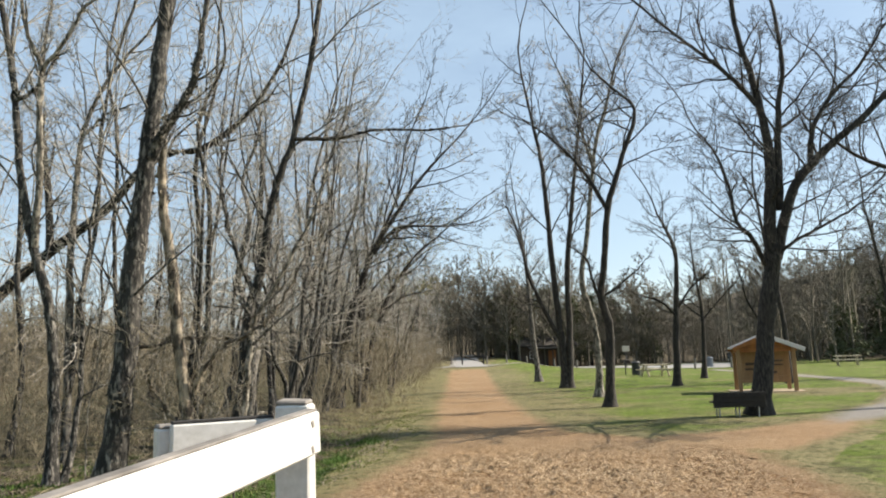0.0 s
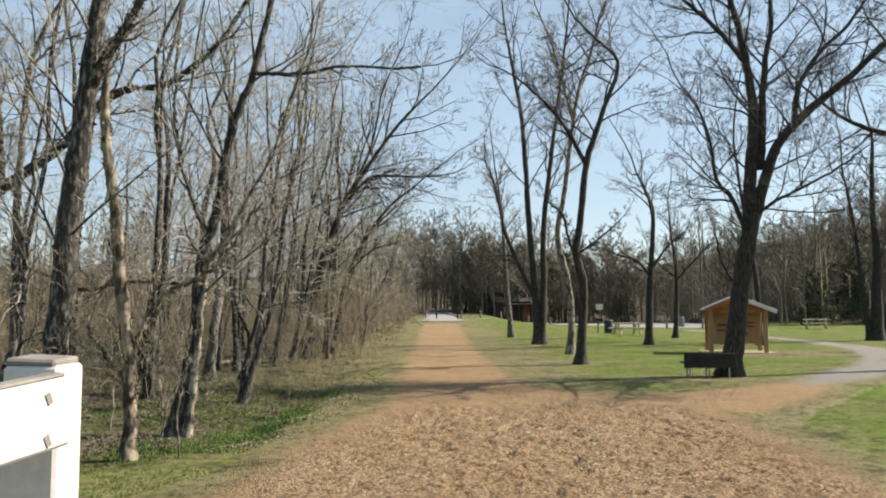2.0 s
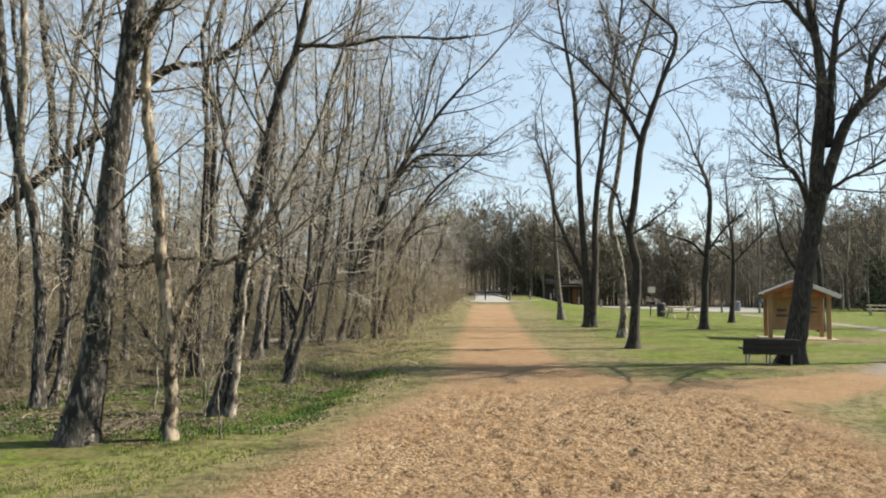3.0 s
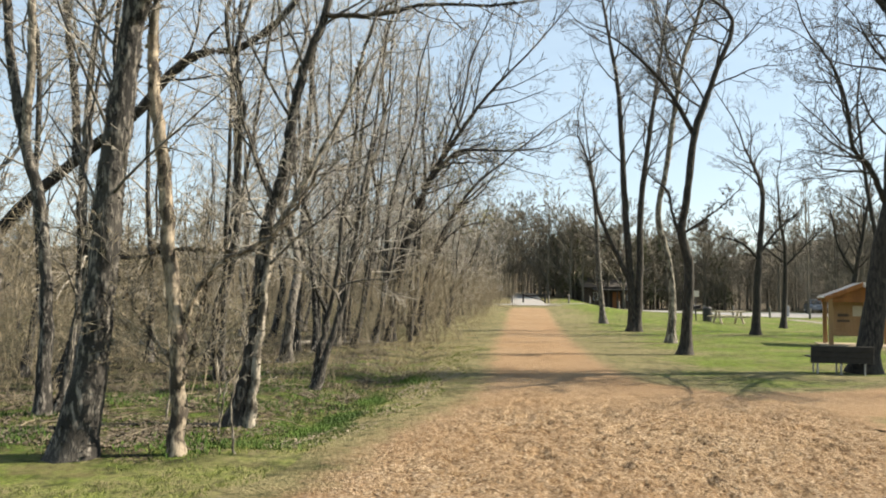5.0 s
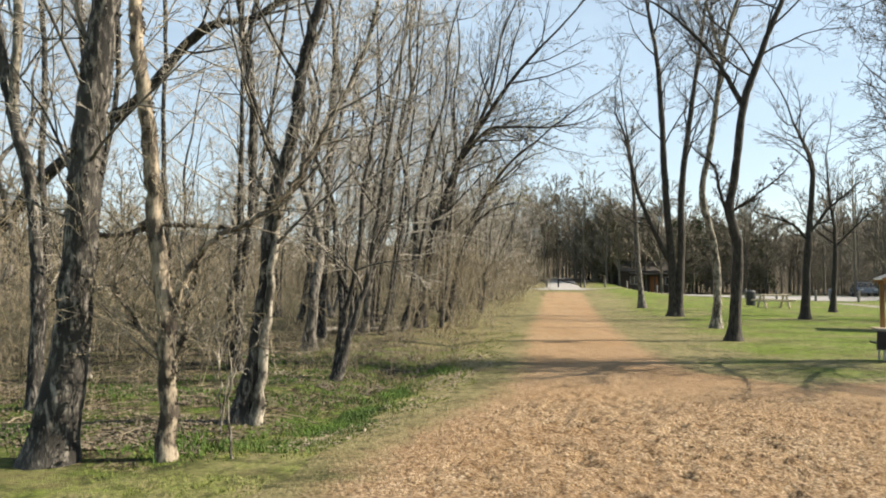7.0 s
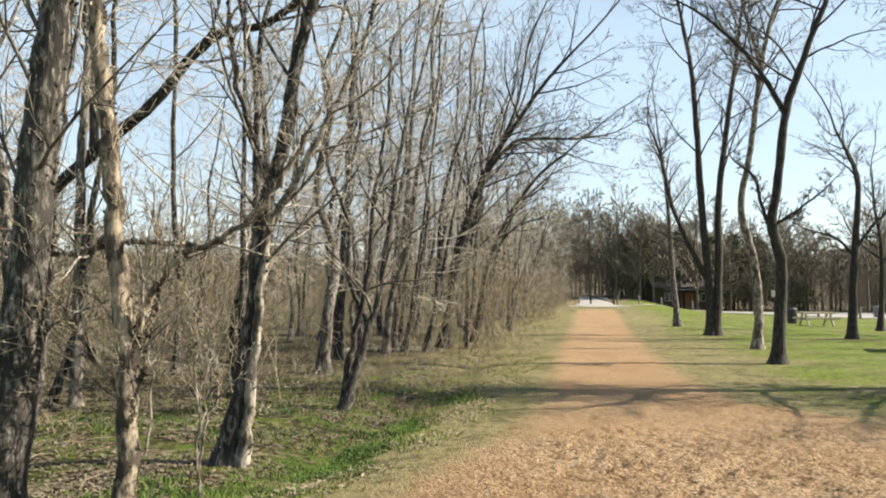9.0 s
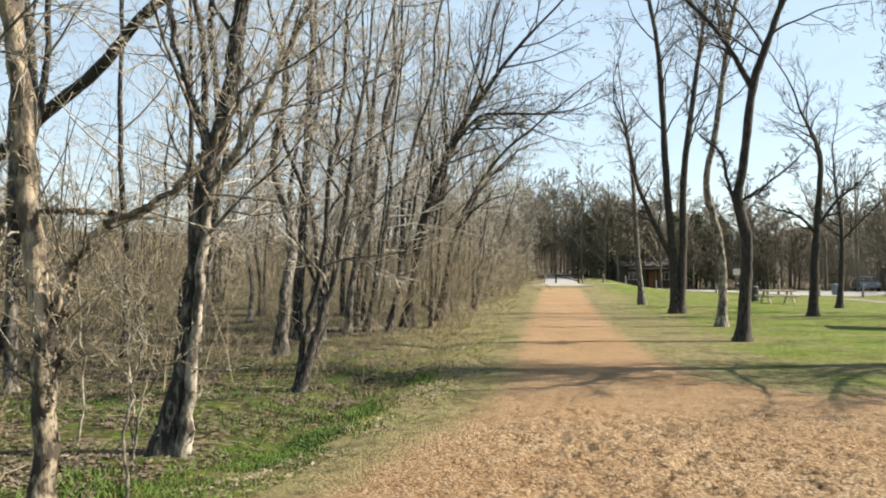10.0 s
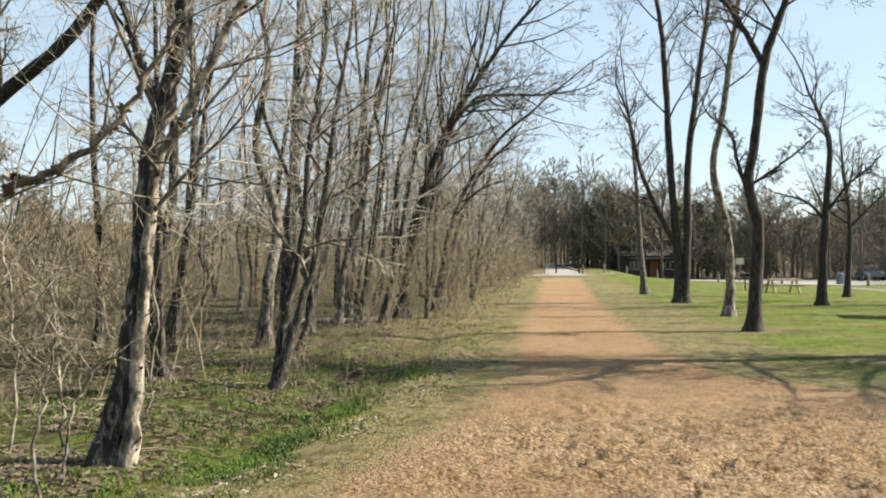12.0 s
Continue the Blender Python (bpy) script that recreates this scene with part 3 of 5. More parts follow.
tagged(new("gravel_lot", lot_me), "pale sunlit gravel parking lot beyond the lawn", "parking lot", kind="structure")

# ---- trees along the walk, woods side ----
R = random.Random(7)
LEAN = Vector((0.05, -0.01, 0))
WOOD, PARK = "trees at the edge of the woods", "park trees on the lawn"

make_tree("tree", [([(-4.2, 9.05, -0.05), (-4.03, 9.05, 0.94), (-3.95, 9.05, 1.78), (-3.91, 9.05, 2.58), (-3.83, 9.05, 3.3), (-3.76, 9.05, 4.05), (-3.66, 9.1, 5.2), (-3.5, 9.2, 7.2), (-3.4, 9.2, 9.2)], 0.152, 0.085),
                   ([(-3.76, 9.05, 4.05), (-3.5, 8.95, 4.5), (-3.1, 8.8, 5.1), (-2.9, 8.7, 6.2)], 0.07, 0.03)],
          R, config(kids=(11, 6, 4, 3), thin=0.0026, ratio=0.22, max_r=(0.018, 0.009, 0.005, 0.0035)), BARK_OAK, BARK_GREY, TWIG_GREY, "tall dark-barked oak with a flared foot at the woods' edge", WOOD, start=0.3, foot_flare=(0.75, 0.4), flakes=900)

make_tree("tree", [([(-3.29, 9.3, -0.05), (-3.28, 9.3, 0.66), (-3.31, 9.3, 1.2), (-3.43, 9.3, 2.06), (-3.47, 9.3, 2.62), (-3.54, 9.3, 3.06), (-3.63, 9.3, 3.63), (-3.66, 9.3, 4.15)], 0.08, 0.055),
                   ([(-3.28, 9.3, 1.14), (-3.1, 9.27, 1.58), (-2.85, 9.25, 1.87), (-2.52, 9.3, 2.03), (-2.2, 9.35, 2.33), (-1.95, 9.4, 2.8)], 0.032, 0.012),
                   ([(-3.43, 9.3, 2.09), (-3.57, 9.24, 1.93), (-3.89, 9.2, 1.9), (-4.04, 9.2, 2.01)], 0.026, 0.012),
                   ([(-3.44, 9.3, 2.0), (-3.1, 9.3, 1.98), (-2.75, 9.3, 1.96)], 0.014, 0.008),
                   ([(-3.3, 9.3, 0.8), (-3.55, 9.2, 1.2), (-3.75, 9.1, 1.55)], 0.014, 0.006),
                   ([(-3.28, 9.25, 0.6), (-3.05, 9.15, 1.1), (-2.95, 9.1, 1.7)], 0.014, 0.006)],
          R, config(kids=(8, 4, 3, 2), thin=0.0024, ratio=0.5, crook=0.08, angle=(25, 60), max_r=(0.009, 0.005, 0.0035, 0.0026)), BARK_PEEL, BARK_PALE, TWIG_TAN,
          "dead tan tree with peeling bark and a broken top", WOOD, bare=(3,), reach=1.6, start=0.1, flakes=260, foot_flare=(0.3, 0.18))

make_tree("tree", [([(-3.39, 11.1, -0.05), (-3.2, 11.1, 0.85), (-3.12, 11.1, 1.55), (-3.04, 11.1, 2.4), (-2.83, 11.1, 3.12), (-2.73, 11.1, 3.9), (-2.56, 11.1, 4.52), (-2.37, 11.1, 5.0), (-2.1, 11.1, 6.2), (-1.95, 11.2, 7.4)], 0.092, 0.035),
                   ([(-3.2, 11.08, -0.05), (-3.1, 11.05, 0.8), (-3.03, 11.03, 1.6), (-2.98, 11.03, 2.1), (-2.9, 11.0, 2.35), (-2.62, 10.95, 2.74), (-2.33, 10.9, 3.27), (-2.04, 10.9, 3.81), (-1.8, 10.9, 4.6)], 0.052, 0.018),
                   ([(-2.37, 11.1, 4.99), (-2.04, 11.08, 4.98), (-1.63, 11.05, 4.98), (-1.08, 11.0, 5.06), (-0.41, 11.0, 5.02), (-0.02, 11.0, 5.05)], 0.035, 0.01),
                   ([(-2.95, 11.1, 2.7), (-3.3, 11.2, 3.4), (-3.5, 11.2, 4.4), (-3.5, 11.3, 5.6)], 0.035, 0.014)],
          R, config(kids=(11, 6, 4, 3), thin=0.0026, ratio=0.3, crook=0.11, max_r=(0.02, 0.009, 0.005, 0.0035)), BARK_OAK, BARK_GREY, TWIG_GREY,
          "leaning twin-stemmed dark tree with a long limb over the path", WOOD, start=0.28, pale=(1,), flakes=450)

make_tree("tree", [([(-3.39, 14.7, -0.05), (-3.15, 14.7, 0.72), (-2.88, 14.7, 1.62), (-2.72, 14.7, 2.6), (-2.56, 14.7, 3.7), (-2.4, 14.7, 4.6)], 0.065, 0.02),
                   ([(-3.42, 14.75, -0.05), (-3.3, 14.75, 0.7), (-3.06, 14.75, 1.83), (-2.97, 14.75, 2.96), (-2.83, 14.8, 3.96), (-2.7, 14.8, 5.4)], 0.05, 0.02)],
          R, config(kids=(10, 5, 4, 3), thin=0.004, ratio=0.34, lean=Vector((0.03, 0, 0)), max_r=(0.026, 0.014, 0.009, 0.006)), BARK_OAK, BARK_GREY, TWIG_GREY,
          "slim leaning young tree on the grassy bank", WOOD, start=0.3)

make_tree("tree", [([(-13.2, 17.5, -0.1), (-12.5, 17.5, 1.2), (-11.0, 17.5, 3.08), (-9.49, 17.5, 4.42), (-8.23, 17.5, 5.37), (-7.36, 17.5, 6.33), (-6.74, 17.5, 6.7), (-5.99, 17.5, 6.77), (-5.25, 17.5, 7.23), (-4.6, 17.5, 7.9), (-4.0, 17.5, 8.9)], 0.15, 0.045),
                   ([(-9.49, 17.5, 4.42), (-9.6, 17.5, 6.0), (-9.9, 17.5, 8.0), (-9.8, 17.5, 10.0)], 0.1, 0.04)],
          R, config(kids=(9, 6, 4, 3), thin=0.005, ratio=0.2, crook=0.2), BARK_DARK, BARK_DARK, TWIG_GREY, "gnarled tree leaning far over among the woods", WOOD, start=0.4)

make_tree("tree", [([(-5.99, 11.3, -0.08), (-5.99, 11.3, 1.29), (-6.08, 11.3, 2.46), (-6.38, 11.3, 3.5), (-6.6, 11.3, 4.47), (-6.76, 11.3, 5.65), (-6.86, 11.3, 6.39), (-7.1, 11.3, 7.6), (-7.3, 11.4, 9.0)], 0.085, 0.035),
                   ([(-6.38, 11.3, 3.5), (-6.33, 11.28, 4.46), (-6.35, 11.25, 5.63), (-6.37, 11.25, 6.37), (-6.63, 11.2, 7.13), (-6.8, 11.2, 8.4)], 0.06, 0.022),
                   ([(-6.37, 11.25, 6.28), (-5.9, 11.2, 6.86), (-5.64, 11.15, 7.28), (-5.02, 11.1, 7.63)], 0.04, 0.014),
                   ([(-6.77, 11.3, 5.83), (-6.4, 11.3, 6.09), (-6.2, 11.35, 6.5)], 0.035, 0.02),
                   ([(-5.86, 11.4, -0.08), (-5.7, 11.5, 1.3), (-5.75, 11.6, 2.9), (-5.6, 11.7, 4.6)], 0.05, 0.02)],
          R, config(kids=(10, 5, 4, 3), thin=0.0026, ratio=0.24, crook=0.14, max_r=(0.018, 0.009, 0.005, 0.0035)), BARK_OAK, BARK_GREY, TWIG_GREY,
          "dark tree with pale forking upper limbs among the undergrowth", WOOD, start=0.3, pale=(1, 2), flakes=200)
make_tree("tree", [([(-7.15, 14.0, -0.1), (-7.17, 14.0, 2.23), (-7.2, 14.0, 3.7), (-7.16, 14.0, 4.78), (-7.09, 14.0, 5.88), (-6.92, 14.0, 6.55), (-6.5, 14.0, 7.33), (-5.83, 14.0, 8.11)], 0.08, 0.025),
                   ([(-7.0, 14.0, 6.1), (-6.64, 14.0, 6.48), (-6.24, 14.0, 6.64)], 0.03, 0.014)],
          R, config(kids=(11, 5, 4, 3), thin=0.003, ratio=0.26, crook=0.14, max_r=(0.018, 0.009, 0.005, 0.0035)), BARK_GREY, BARK_GREY, TWIG_GREY,
          "slim grey tree bending at the top", WOOD, start=0.45)

make_tree("tree", [([(-6.15, 22.64, -0.06), (-6.09, 22.64, 1.74), (-5.96, 22.64, 3.25), (-5.92, 22.64, 5.08), (-5.80, 22.64, 7.39)], 0.15, 0.07)], R, config(kids=(11, 5, 4, 3), thin=0.004, ratio=0.24, crook=0.13, max_r=(0.026, 0.012, 0.007, 0.005)), BARK_OAK, BARK_GREY, TWIG_GREY,
          "straight dark trunk standing in the open woods", WOOD, start=0.4)
for stem, r in (([(-5.25, 31.89, -0.06), (-4.86, 31.89, 1.79), (-4.40, 31.89, 3.53), (-3.60, 31.89, 5.92), (-2.69, 31.89, 7.88)], 0.15), ([(-4.62, 36.97, -0.06), (-4.16, 36.97, 2.07), (-3.22, 36.97, 4.86), (-2.31, 36.97, 6.12)], 0.13)):
    make_tree("tree", [(stem, r, 0.05)], R, config(kids=(11, 5, 4, 3), thin=0.005, ratio=0.3, crook=0.13, lean=Vector((0.03, 0, 0)), max_r=(0.03, 0.014, 0.008, 0.006)), BARK_OAK, BARK_GREY, TWIG_GREY,
              "dark trunk leaning from the woods towards the path", WOOD, start=0.4)

arch_cfg = config(seg=(6, 4, 3, 2), kids=(12, 5, 4, 3), thin=0.005, ratio=0.38, crook=0.14, lean=Vector((0.06, -0.02, 0)), max_r=(0.04, 0.02, 0.011, 0.007))
for name_y, stems in (
    (28, [([(-4.5, 28.0, 0.0), (-4.03, 28.0, 2.51), (-3.66, 28.0, 4.06), (-3.08, 28.0, 5.61), (-2.22, 28.0, 6.96), (-1.26, 28.0, 8.3), (-0.39, 28.0, 9.26)], 0.14, 0.04),
          ([(-3.08, 28.0, 5.51), (-2.21, 27.9, 6.47), (-1.25, 27.8, 6.55), (-0.3, 27.7, 6.49), (0.64, 27.6, 6.55)], 0.07, 0.02),
          ([(-4.3, 28.1, 0.0), (-4.2, 28.2, 2.6), (-3.4, 28.3, 5.0), (-2.2, 28.4, 7.6), (-1.8, 28.4, 9.6)], 0.09, 0.03)]),
    (31, [([(-3.9, 31.0, 0.0), (-3.4, 31.0, 2.7), (-2.75, 31.0, 4.3), (-1.7, 31.0, 5.8), (-0.6, 31.0, 6.7)], 0.11, 0.035),
          ([(-4.2, 31.2, 0.0), (-4.1, 31.2, 3.0), (-3.6, 31.2, 5.6), (-3.0, 31.2, 8.0)], 0.08, 0.03)])):
    make_tree("tree", stems, R, arch_cfg, BARK_DARK, BARK_DARK, (TWIG_DARK, TWIG_TAN)[name_y > 30], "dark many-stemmed tree arching over the path's edge", WOOD, start=0.3, buds=(60, 500)[name_y > 30])

# ---- park trees on the lawn ----
park = dict(thin=0.0042, max_r=(0.032, 0.013, 0.0065, 0.0045))
make_tree("tree", [([(7.49, 19.6, -0.05), (7.69, 19.6, 1.11), (7.9, 19.6, 2.54), (8.15, 19.6, 3.7), (8.26, 19.6, 4.2)], 0.235, 0.19),
                   ([(8.12, 19.6, 3.7), (8.22, 19.6, 5.18), (8.34, 19.6, 6.37), (8.29, 19.6, 7.44), (8.12, 19.7, 8.82), (7.9, 19.8, 10.07), (7.7, 19.8, 12.2)], 0.17, 0.05),
                   ([(8.14, 19.65, 8.05), (7.58, 19.5, 8.67), (6.86, 19.4, 9.3), (5.98, 19.2, 9.93), (4.9, 19.1, 10.9)], 0.07, 0.025),
                   ([(8.5, 19.65, 5.2), (8.68, 19.8, 6.97), (8.91, 20.0, 8.19), (9.16, 20.1, 9.43), (9.1, 20.3, 11.5)], 0.11, 0.04),
                   ([(8.28, 19.6, 4.0), (8.57, 19.5, 5.02), (8.9, 19.4, 5.84), (9.56, 19.2, 6.58), (10.37, 19.0, 7.25), (11.37, 18.9, 8.16), (12.37, 18.8, 9.08), (13.4, 18.7, 10.3)], 0.15, 0.04),
                   ([(9.24, 19.3, 6.2), (9.53, 19.6, 7.26), (10.3, 19.9, 8.33), (11.13, 20.0, 9.1), (12.0, 20.1, 10.3)], 0.08, 0.03),
                   ([(7.98, 19.6, 3.75), (7.61, 19.4, 4.45), (7.19, 19.2, 4.83), (7.01, 19.0, 5.65), (6.7, 18.9, 6.55), (6.2, 18.8, 7.2)], 0.065, 0.02),
                   ([(8.3, 19.6, 4.0), (8.6, 19.1, 4.3), (8.8, 18.3, 4.45), (9.0, 17.0, 4.68), (9.3, 16.5, 5.0)], 0.048, 0.015)],
          R, config(seg=(6, 4, 3, 2), kids=(13, 6, 5, 3), ratio=0.42, rise=0.03, crook=0.15, angle=(28, 68), **park), BARK_DARK, BARK_DARK, TWIG_DARK, "large spreading leafless shade tree beside the bench", PARK, start=0.9, reach=5.2, bare=(0,))

make_tree("tree", [([(4.66, 24.2, -0.05), (4.74, 24.2, 1.45), (4.78, 24.2, 2.62), (4.59, 24.2, 3.4), (4.76, 24.2, 4.58), (4.98, 24.2, 6.25), (5.28, 24.2, 7.2), (5.6, 24.2, 8.1), (6.0, 24.2, 9.1), (6.0, 24.2, 9.7), (5.43, 24.2, 10.25), (4.7, 24.2, 11.0)], 0.155, 0.03),
                   ([(4.96, 24.2, 6.2), (4.5, 24.2, 7.14), (3.94, 24.2, 7.97), (3.1, 24.2, 8.81), (2.48, 24.2, 9.25)], 0.075, 0.02),
                   ([(4.6, 24.2, 3.2), (4.34, 24.15, 3.96), (4.2, 24.1, 4.59), (3.83, 24.0, 4.91)], 0.055, 0.02),
                   ([(4.62, 24.2, 3.4), (5.2, 24.0, 3.8), (5.9, 23.9, 4.4)], 0.04, 0.015)],
          R, config(seg=(6, 4, 3, 2), kids=(14, 6, 5, 3), ratio=0.27, rise=0.03, crook=0.17, angle=(30, 75), **park), BARK_DARK, BARK_DARK, TWIG_DARK, "crooked dark forked tree on the lawn", PARK, start=0.5)
make_tree("tree", [([(5.38, 30.0, -0.05), (5.44, 30.0, 1.43), (5.33, 30.0, 2.81), (4.97, 30.0, 4.5), (5.27, 30.0, 6.21), (5.55, 30.0, 8.23), (5.91, 30.0, 10.26), (6.38, 30.0, 11.68), (6.89, 30.0, 13.52)], 0.145, 0.045),
                   ([(5.7, 30.0, 9.0), (5.3, 29.9, 10.5), (4.9, 29.8, 12.0), (4.2, 29.7, 13.8)], 0.07, 0.02)],
          R, config(seg=(6, 4, 3, 2), kids=(20, 5, 5, 3), ratio=0.24, rise=0.05, crook=0.15, angle=(28, 65), **park), BARK_PALE, BARK_GREY, TWIG_GREY, "tall bending tree with pale smooth bark", PARK, start=0.55)
make_tree("tree", [([(5.27, 38.5, 0.0), (5.19, 38.5, 2.42), (4.97, 38.5, 5.56), (4.81, 38.5, 9.01), (4.63, 38.5, 11.7), (4.21, 38.5, 14.16), (3.83, 38.5, 16.5)], 0.2, 0.05),
                   ([(5.47, 38.5, 0.0), (5.63, 38.5, 2.94), (5.66, 38.5, 5.56), (5.95, 38.5, 8.19), (6.37, 38.5, 11.11), (6.71, 38.5, 13.52), (7.07, 38.5, 16.2)], 0.19, 0.05),
                   ([(5.14, 38.5, 2.42), (4.5, 38.5, 3.72), (3.75, 38.5, 5.57), (3.25, 38.5, 7.97), (2.74, 38.5, 9.33)], 0.13, 0.03)],
          R, config(seg=(6, 4, 3, 2), kids=(20, 5, 5, 3), ratio=0.24, rise=0.05, crook=0.15, angle=(25, 62), thin=0.005, max_r=(0.04, 0.018, 0.009, 0.006)), BARK_DARK, BARK_DARK, TWIG_DARK, "tall twin-trunked dark tree", PARK, start=0.4)
make_tree("tree", [([(4.75, 46.0, 0.1), (4.54, 46.0, 2.28), (4.44, 46.0, 4.18), (4.33, 46.0, 6.41), (4.16, 46.0, 8.34), (4.0, 46, 9.6)], 0.18, 0.05)],
          R, config(kids=(14, 5, 5, 3), ratio=0.26, crook=0.17, thin=0.005, max_r=(0.03, 0.014, 0.007, 0.005)), BARK_GREY, BARK_DARK, TWIG_GREY, "small pale-barked lawn tree", PARK)
make_tree("tree", [([(10.38, 37.0, -0.05), (10.48, 37.0, 2.4), (10.64, 37.0, 4.36), (10.75, 37.0, 6.34), (10.36, 37.0, 7.58), (10.02, 37.0, 8.3)], 0.18, 0.045),
                   ([(10.55, 37, 3.3), (9.9, 36.9, 4.0), (9.0, 36.8, 4.3)], 0.07, 0.03), ([(10.6, 37, 3.6), (11.3, 36.9, 4.6), (12.0, 36.9, 5.2)], 0.07, 0.03)],
          R, config(kids=(11, 5, 4, 3), ratio=0.34, crook=0.15, angle=(20, 55), thin=0.005, max_r=(0.04, 0.016, 0.008, 0.005)), BARK_DARK, BARK_DARK, TWIG_DARK, "stocky lawn tree with knobbly limbs", PARK, start=0.5)
make_tree("tree", [([(14.36, 45.5, -0.05), (14.47, 45.5, 2.02), (14.52, 45.5, 4.14), (14.28, 45.5, 5.97), (14.2, 45.5, 7.4)], 0.15, 0.04),
                   ([(14.5, 45.5, 3.4), (15.6, 45.4, 4.6), (16.4, 45.3, 5.4)], 0.06, 0.02), ([(14.5, 45.5, 3.6), (13.3, 45.4, 4.6), (12.7, 45.3, 5.8)], 0.05, 0.02)],
          R, config(kids=(11, 5, 4, 3), ratio=0.38, crook=0.15, angle=(20, 55), thin=0.005, max_r=(0.04, 0.016, 0.008, 0.005)), BARK_DARK, BARK_DARK, TWIG_DARK, "small dark lawn tree near the parking lot", PARK, start=0.4)
make_tree("tree", [([(16.3, 41.5, -0.05), (16.4, 41.5, 2.2), (16.8, 41.5, 4.4), (17.2, 41.5, 6.6)], 0.17, 0.05), ([(16.5, 41.5, 2.8), (15.7, 41.4, 4.2), (15.4, 41.3, 5.6)], 0.07, 0.03)],
          R, config(kids=(11, 5, 4, 3), ratio=0.38, crook=0.15, angle=(20, 55), thin=0.005, max_r=(0.04, 0.016, 0.008, 0.005)), BARK_DARK, BARK_DARK, TWIG_DARK, "forked dark lawn tree behind the kiosk", PARK, start=0.4)
make_tree("tree", [([(13.55, 20.8, -0.05), (13.49, 20.8, 1.26), (13.44, 20.8, 3.5), (13.38, 20.8, 5.8)], 0.22, 0.15),
                   ([(13.38, 20.8, 5.7), (13.37, 20.8, 7.31), (13.48, 20.8, 9.02), (13.44, 20.8, 10.8), (13.3, 20.8, 12.5)], 0.14, 0.04),
                   ([(13.39, 20.8, 5.8), (13.97, 20.7, 6.64), (14.57, 20.6, 7.49), (15.31, 20.5, 8.19), (16.3, 20.4, 9.6)], 0.11, 0.03),
                   ([(13.36, 20.8, 5.6), (12.73, 20.9, 6.3), (11.89, 21.0, 6.63), (11.07, 21.0, 7.12), (10.2, 21.0, 7.9)], 0.09, 0.025),
                   ([(13.38, 20.7, 5.5), (13.1, 19.7, 6.3), (13.5, 18.3, 7.3), (14.0, 17.4, 8.0)], 0.06, 0.02)],
          R, config(seg=(6, 4, 3, 2), kids=(13, 6, 5, 3), ratio=0.4, rise=0.03, crook=0.15, angle=(28, 65), **park), BARK_DARK, BARK_DARK, TWIG_DARK, "tall dark park tree beside the gravel path", PARK, start=0.9, reach=4.8, bare=(0,))
make_tree("tree", [([(23.0, 39.8, -0.05), (23.05, 39.8, 2.2), (23.2, 39.8, 4.6), (23.1, 39.8, 7.0), (23.3, 39.8, 10.5)], 0.34, 0.07), ([(22.7, 39.9, 0), (22.4, 39.9, 2.5), (22.2, 39.9, 5.5), (21.6, 39.8, 9)], 0.16, 0.05),
                   ([(23.4, 39.9, 0), (23.9, 39.9, 2.5), (24.3, 39.9, 5.5), (25.0, 39.8, 9)], 0.15, 0.05)],
          R, config(kids=(12, 5, 4, 3), ratio=0.3, thin=0.008), BARK_DARK, BARK_DARK, TWIG_DARK, "broad many-trunked old tree past the gravel path", PARK, start=0.3)
make_tree("tree", [([(15.3, 36.0, -0.05), (15.2, 36.0, 3.2), (14.8, 36.1, 6.4), (14.5, 36.2, 9.6)], 0.14, 0.05)], R, config(kids=(9, 5, 4, 3), ratio=0.34, thin=0.009), BARK_DARK, BARK_DARK, TWIG_DARK,
          "slim dark tree behind the kiosk", PARK, start=0.5)

# ---- woods: a few forms, each repeated as trees of their own ----
WOODS = "trees of the woods"
forms = []
for i in range(12):
    dense = i < 8
    h = R.uniform(7.5, 12.5)
    tip = Vector((R.uniform(-0.4, 1.6), R.uniform(-0.8, 0.8), h))
    bow = R.uniform(-0.4, 0.4)
    r0 = R.choice((0.06, 0.075, 0.09, 0.11))
    pts = [(0, 0, -0.08)] + [(tip.x * f + bow * math.sin(3.1 * f) + R.gauss(0, 0.16), tip.y * f + R.gauss(0, 0.16), h * f) for f in (0.12, 0.25, 0.4, 0.55, 0.7, 0.85)] + [tuple(tip)]
    stems = [(pts, r0, 0.02)]
    if i % 2:
        stems.append(([(0.12, 0.1, -0.08), (0.5 + bow, 0.3, h * 0.25), (1.0, 0.5, h * 0.5), (1.5, 0.7, h * 0.8)], r0 * 0.7, 0.015))
    forms.append(make_tree("tree", stems, R, config(seg=(5, 3, 2, 1), kids=(13, 4, 4, 3) if dense else (11, 4, 3, 3), ratio=0.29, rise=0.04, crook=0.17, angle=(30, 75), thin=0.0036 if dense else 0.007, max_r=(0.02, 0.01, 0.006, 0.0045), lean=Vector((0.03, 0, 0))),
                           (BARK_OAK, BARK_GREY)[i % 3 == 0], (BARK_GREY, TWIG_GREY)[i % 3 > 0], (TWIG_GREY, TWIG_GREY, TWIG_TAN)[i % 4 % 3],
                           ("slender leafless woodland tree with grey bark", "slender dark woodland tree, leafless in early spring")[i % 3 != 0], WOODS, start=0.22))
spots = [(-10.8, 16.6), (-5.4, 15.6), (-7.5, 13.9), (-6.6, 30.8), (-6.9, 34.8), (-4.9, 24.5),
         (-10.3, 29.8), (-11.4, 33.5), (-5.3, 19.2), (-4.6, 26.0), (-8.2, 18.5), (-5.9, 27.2)]
y = 18.5
while y < 92:
    spots.append((-4.3 + R.uniform(-1.8, 0.4) + 0.01 * y, y))
    y += R.uniform(1.5, 4.2)
tries = 0
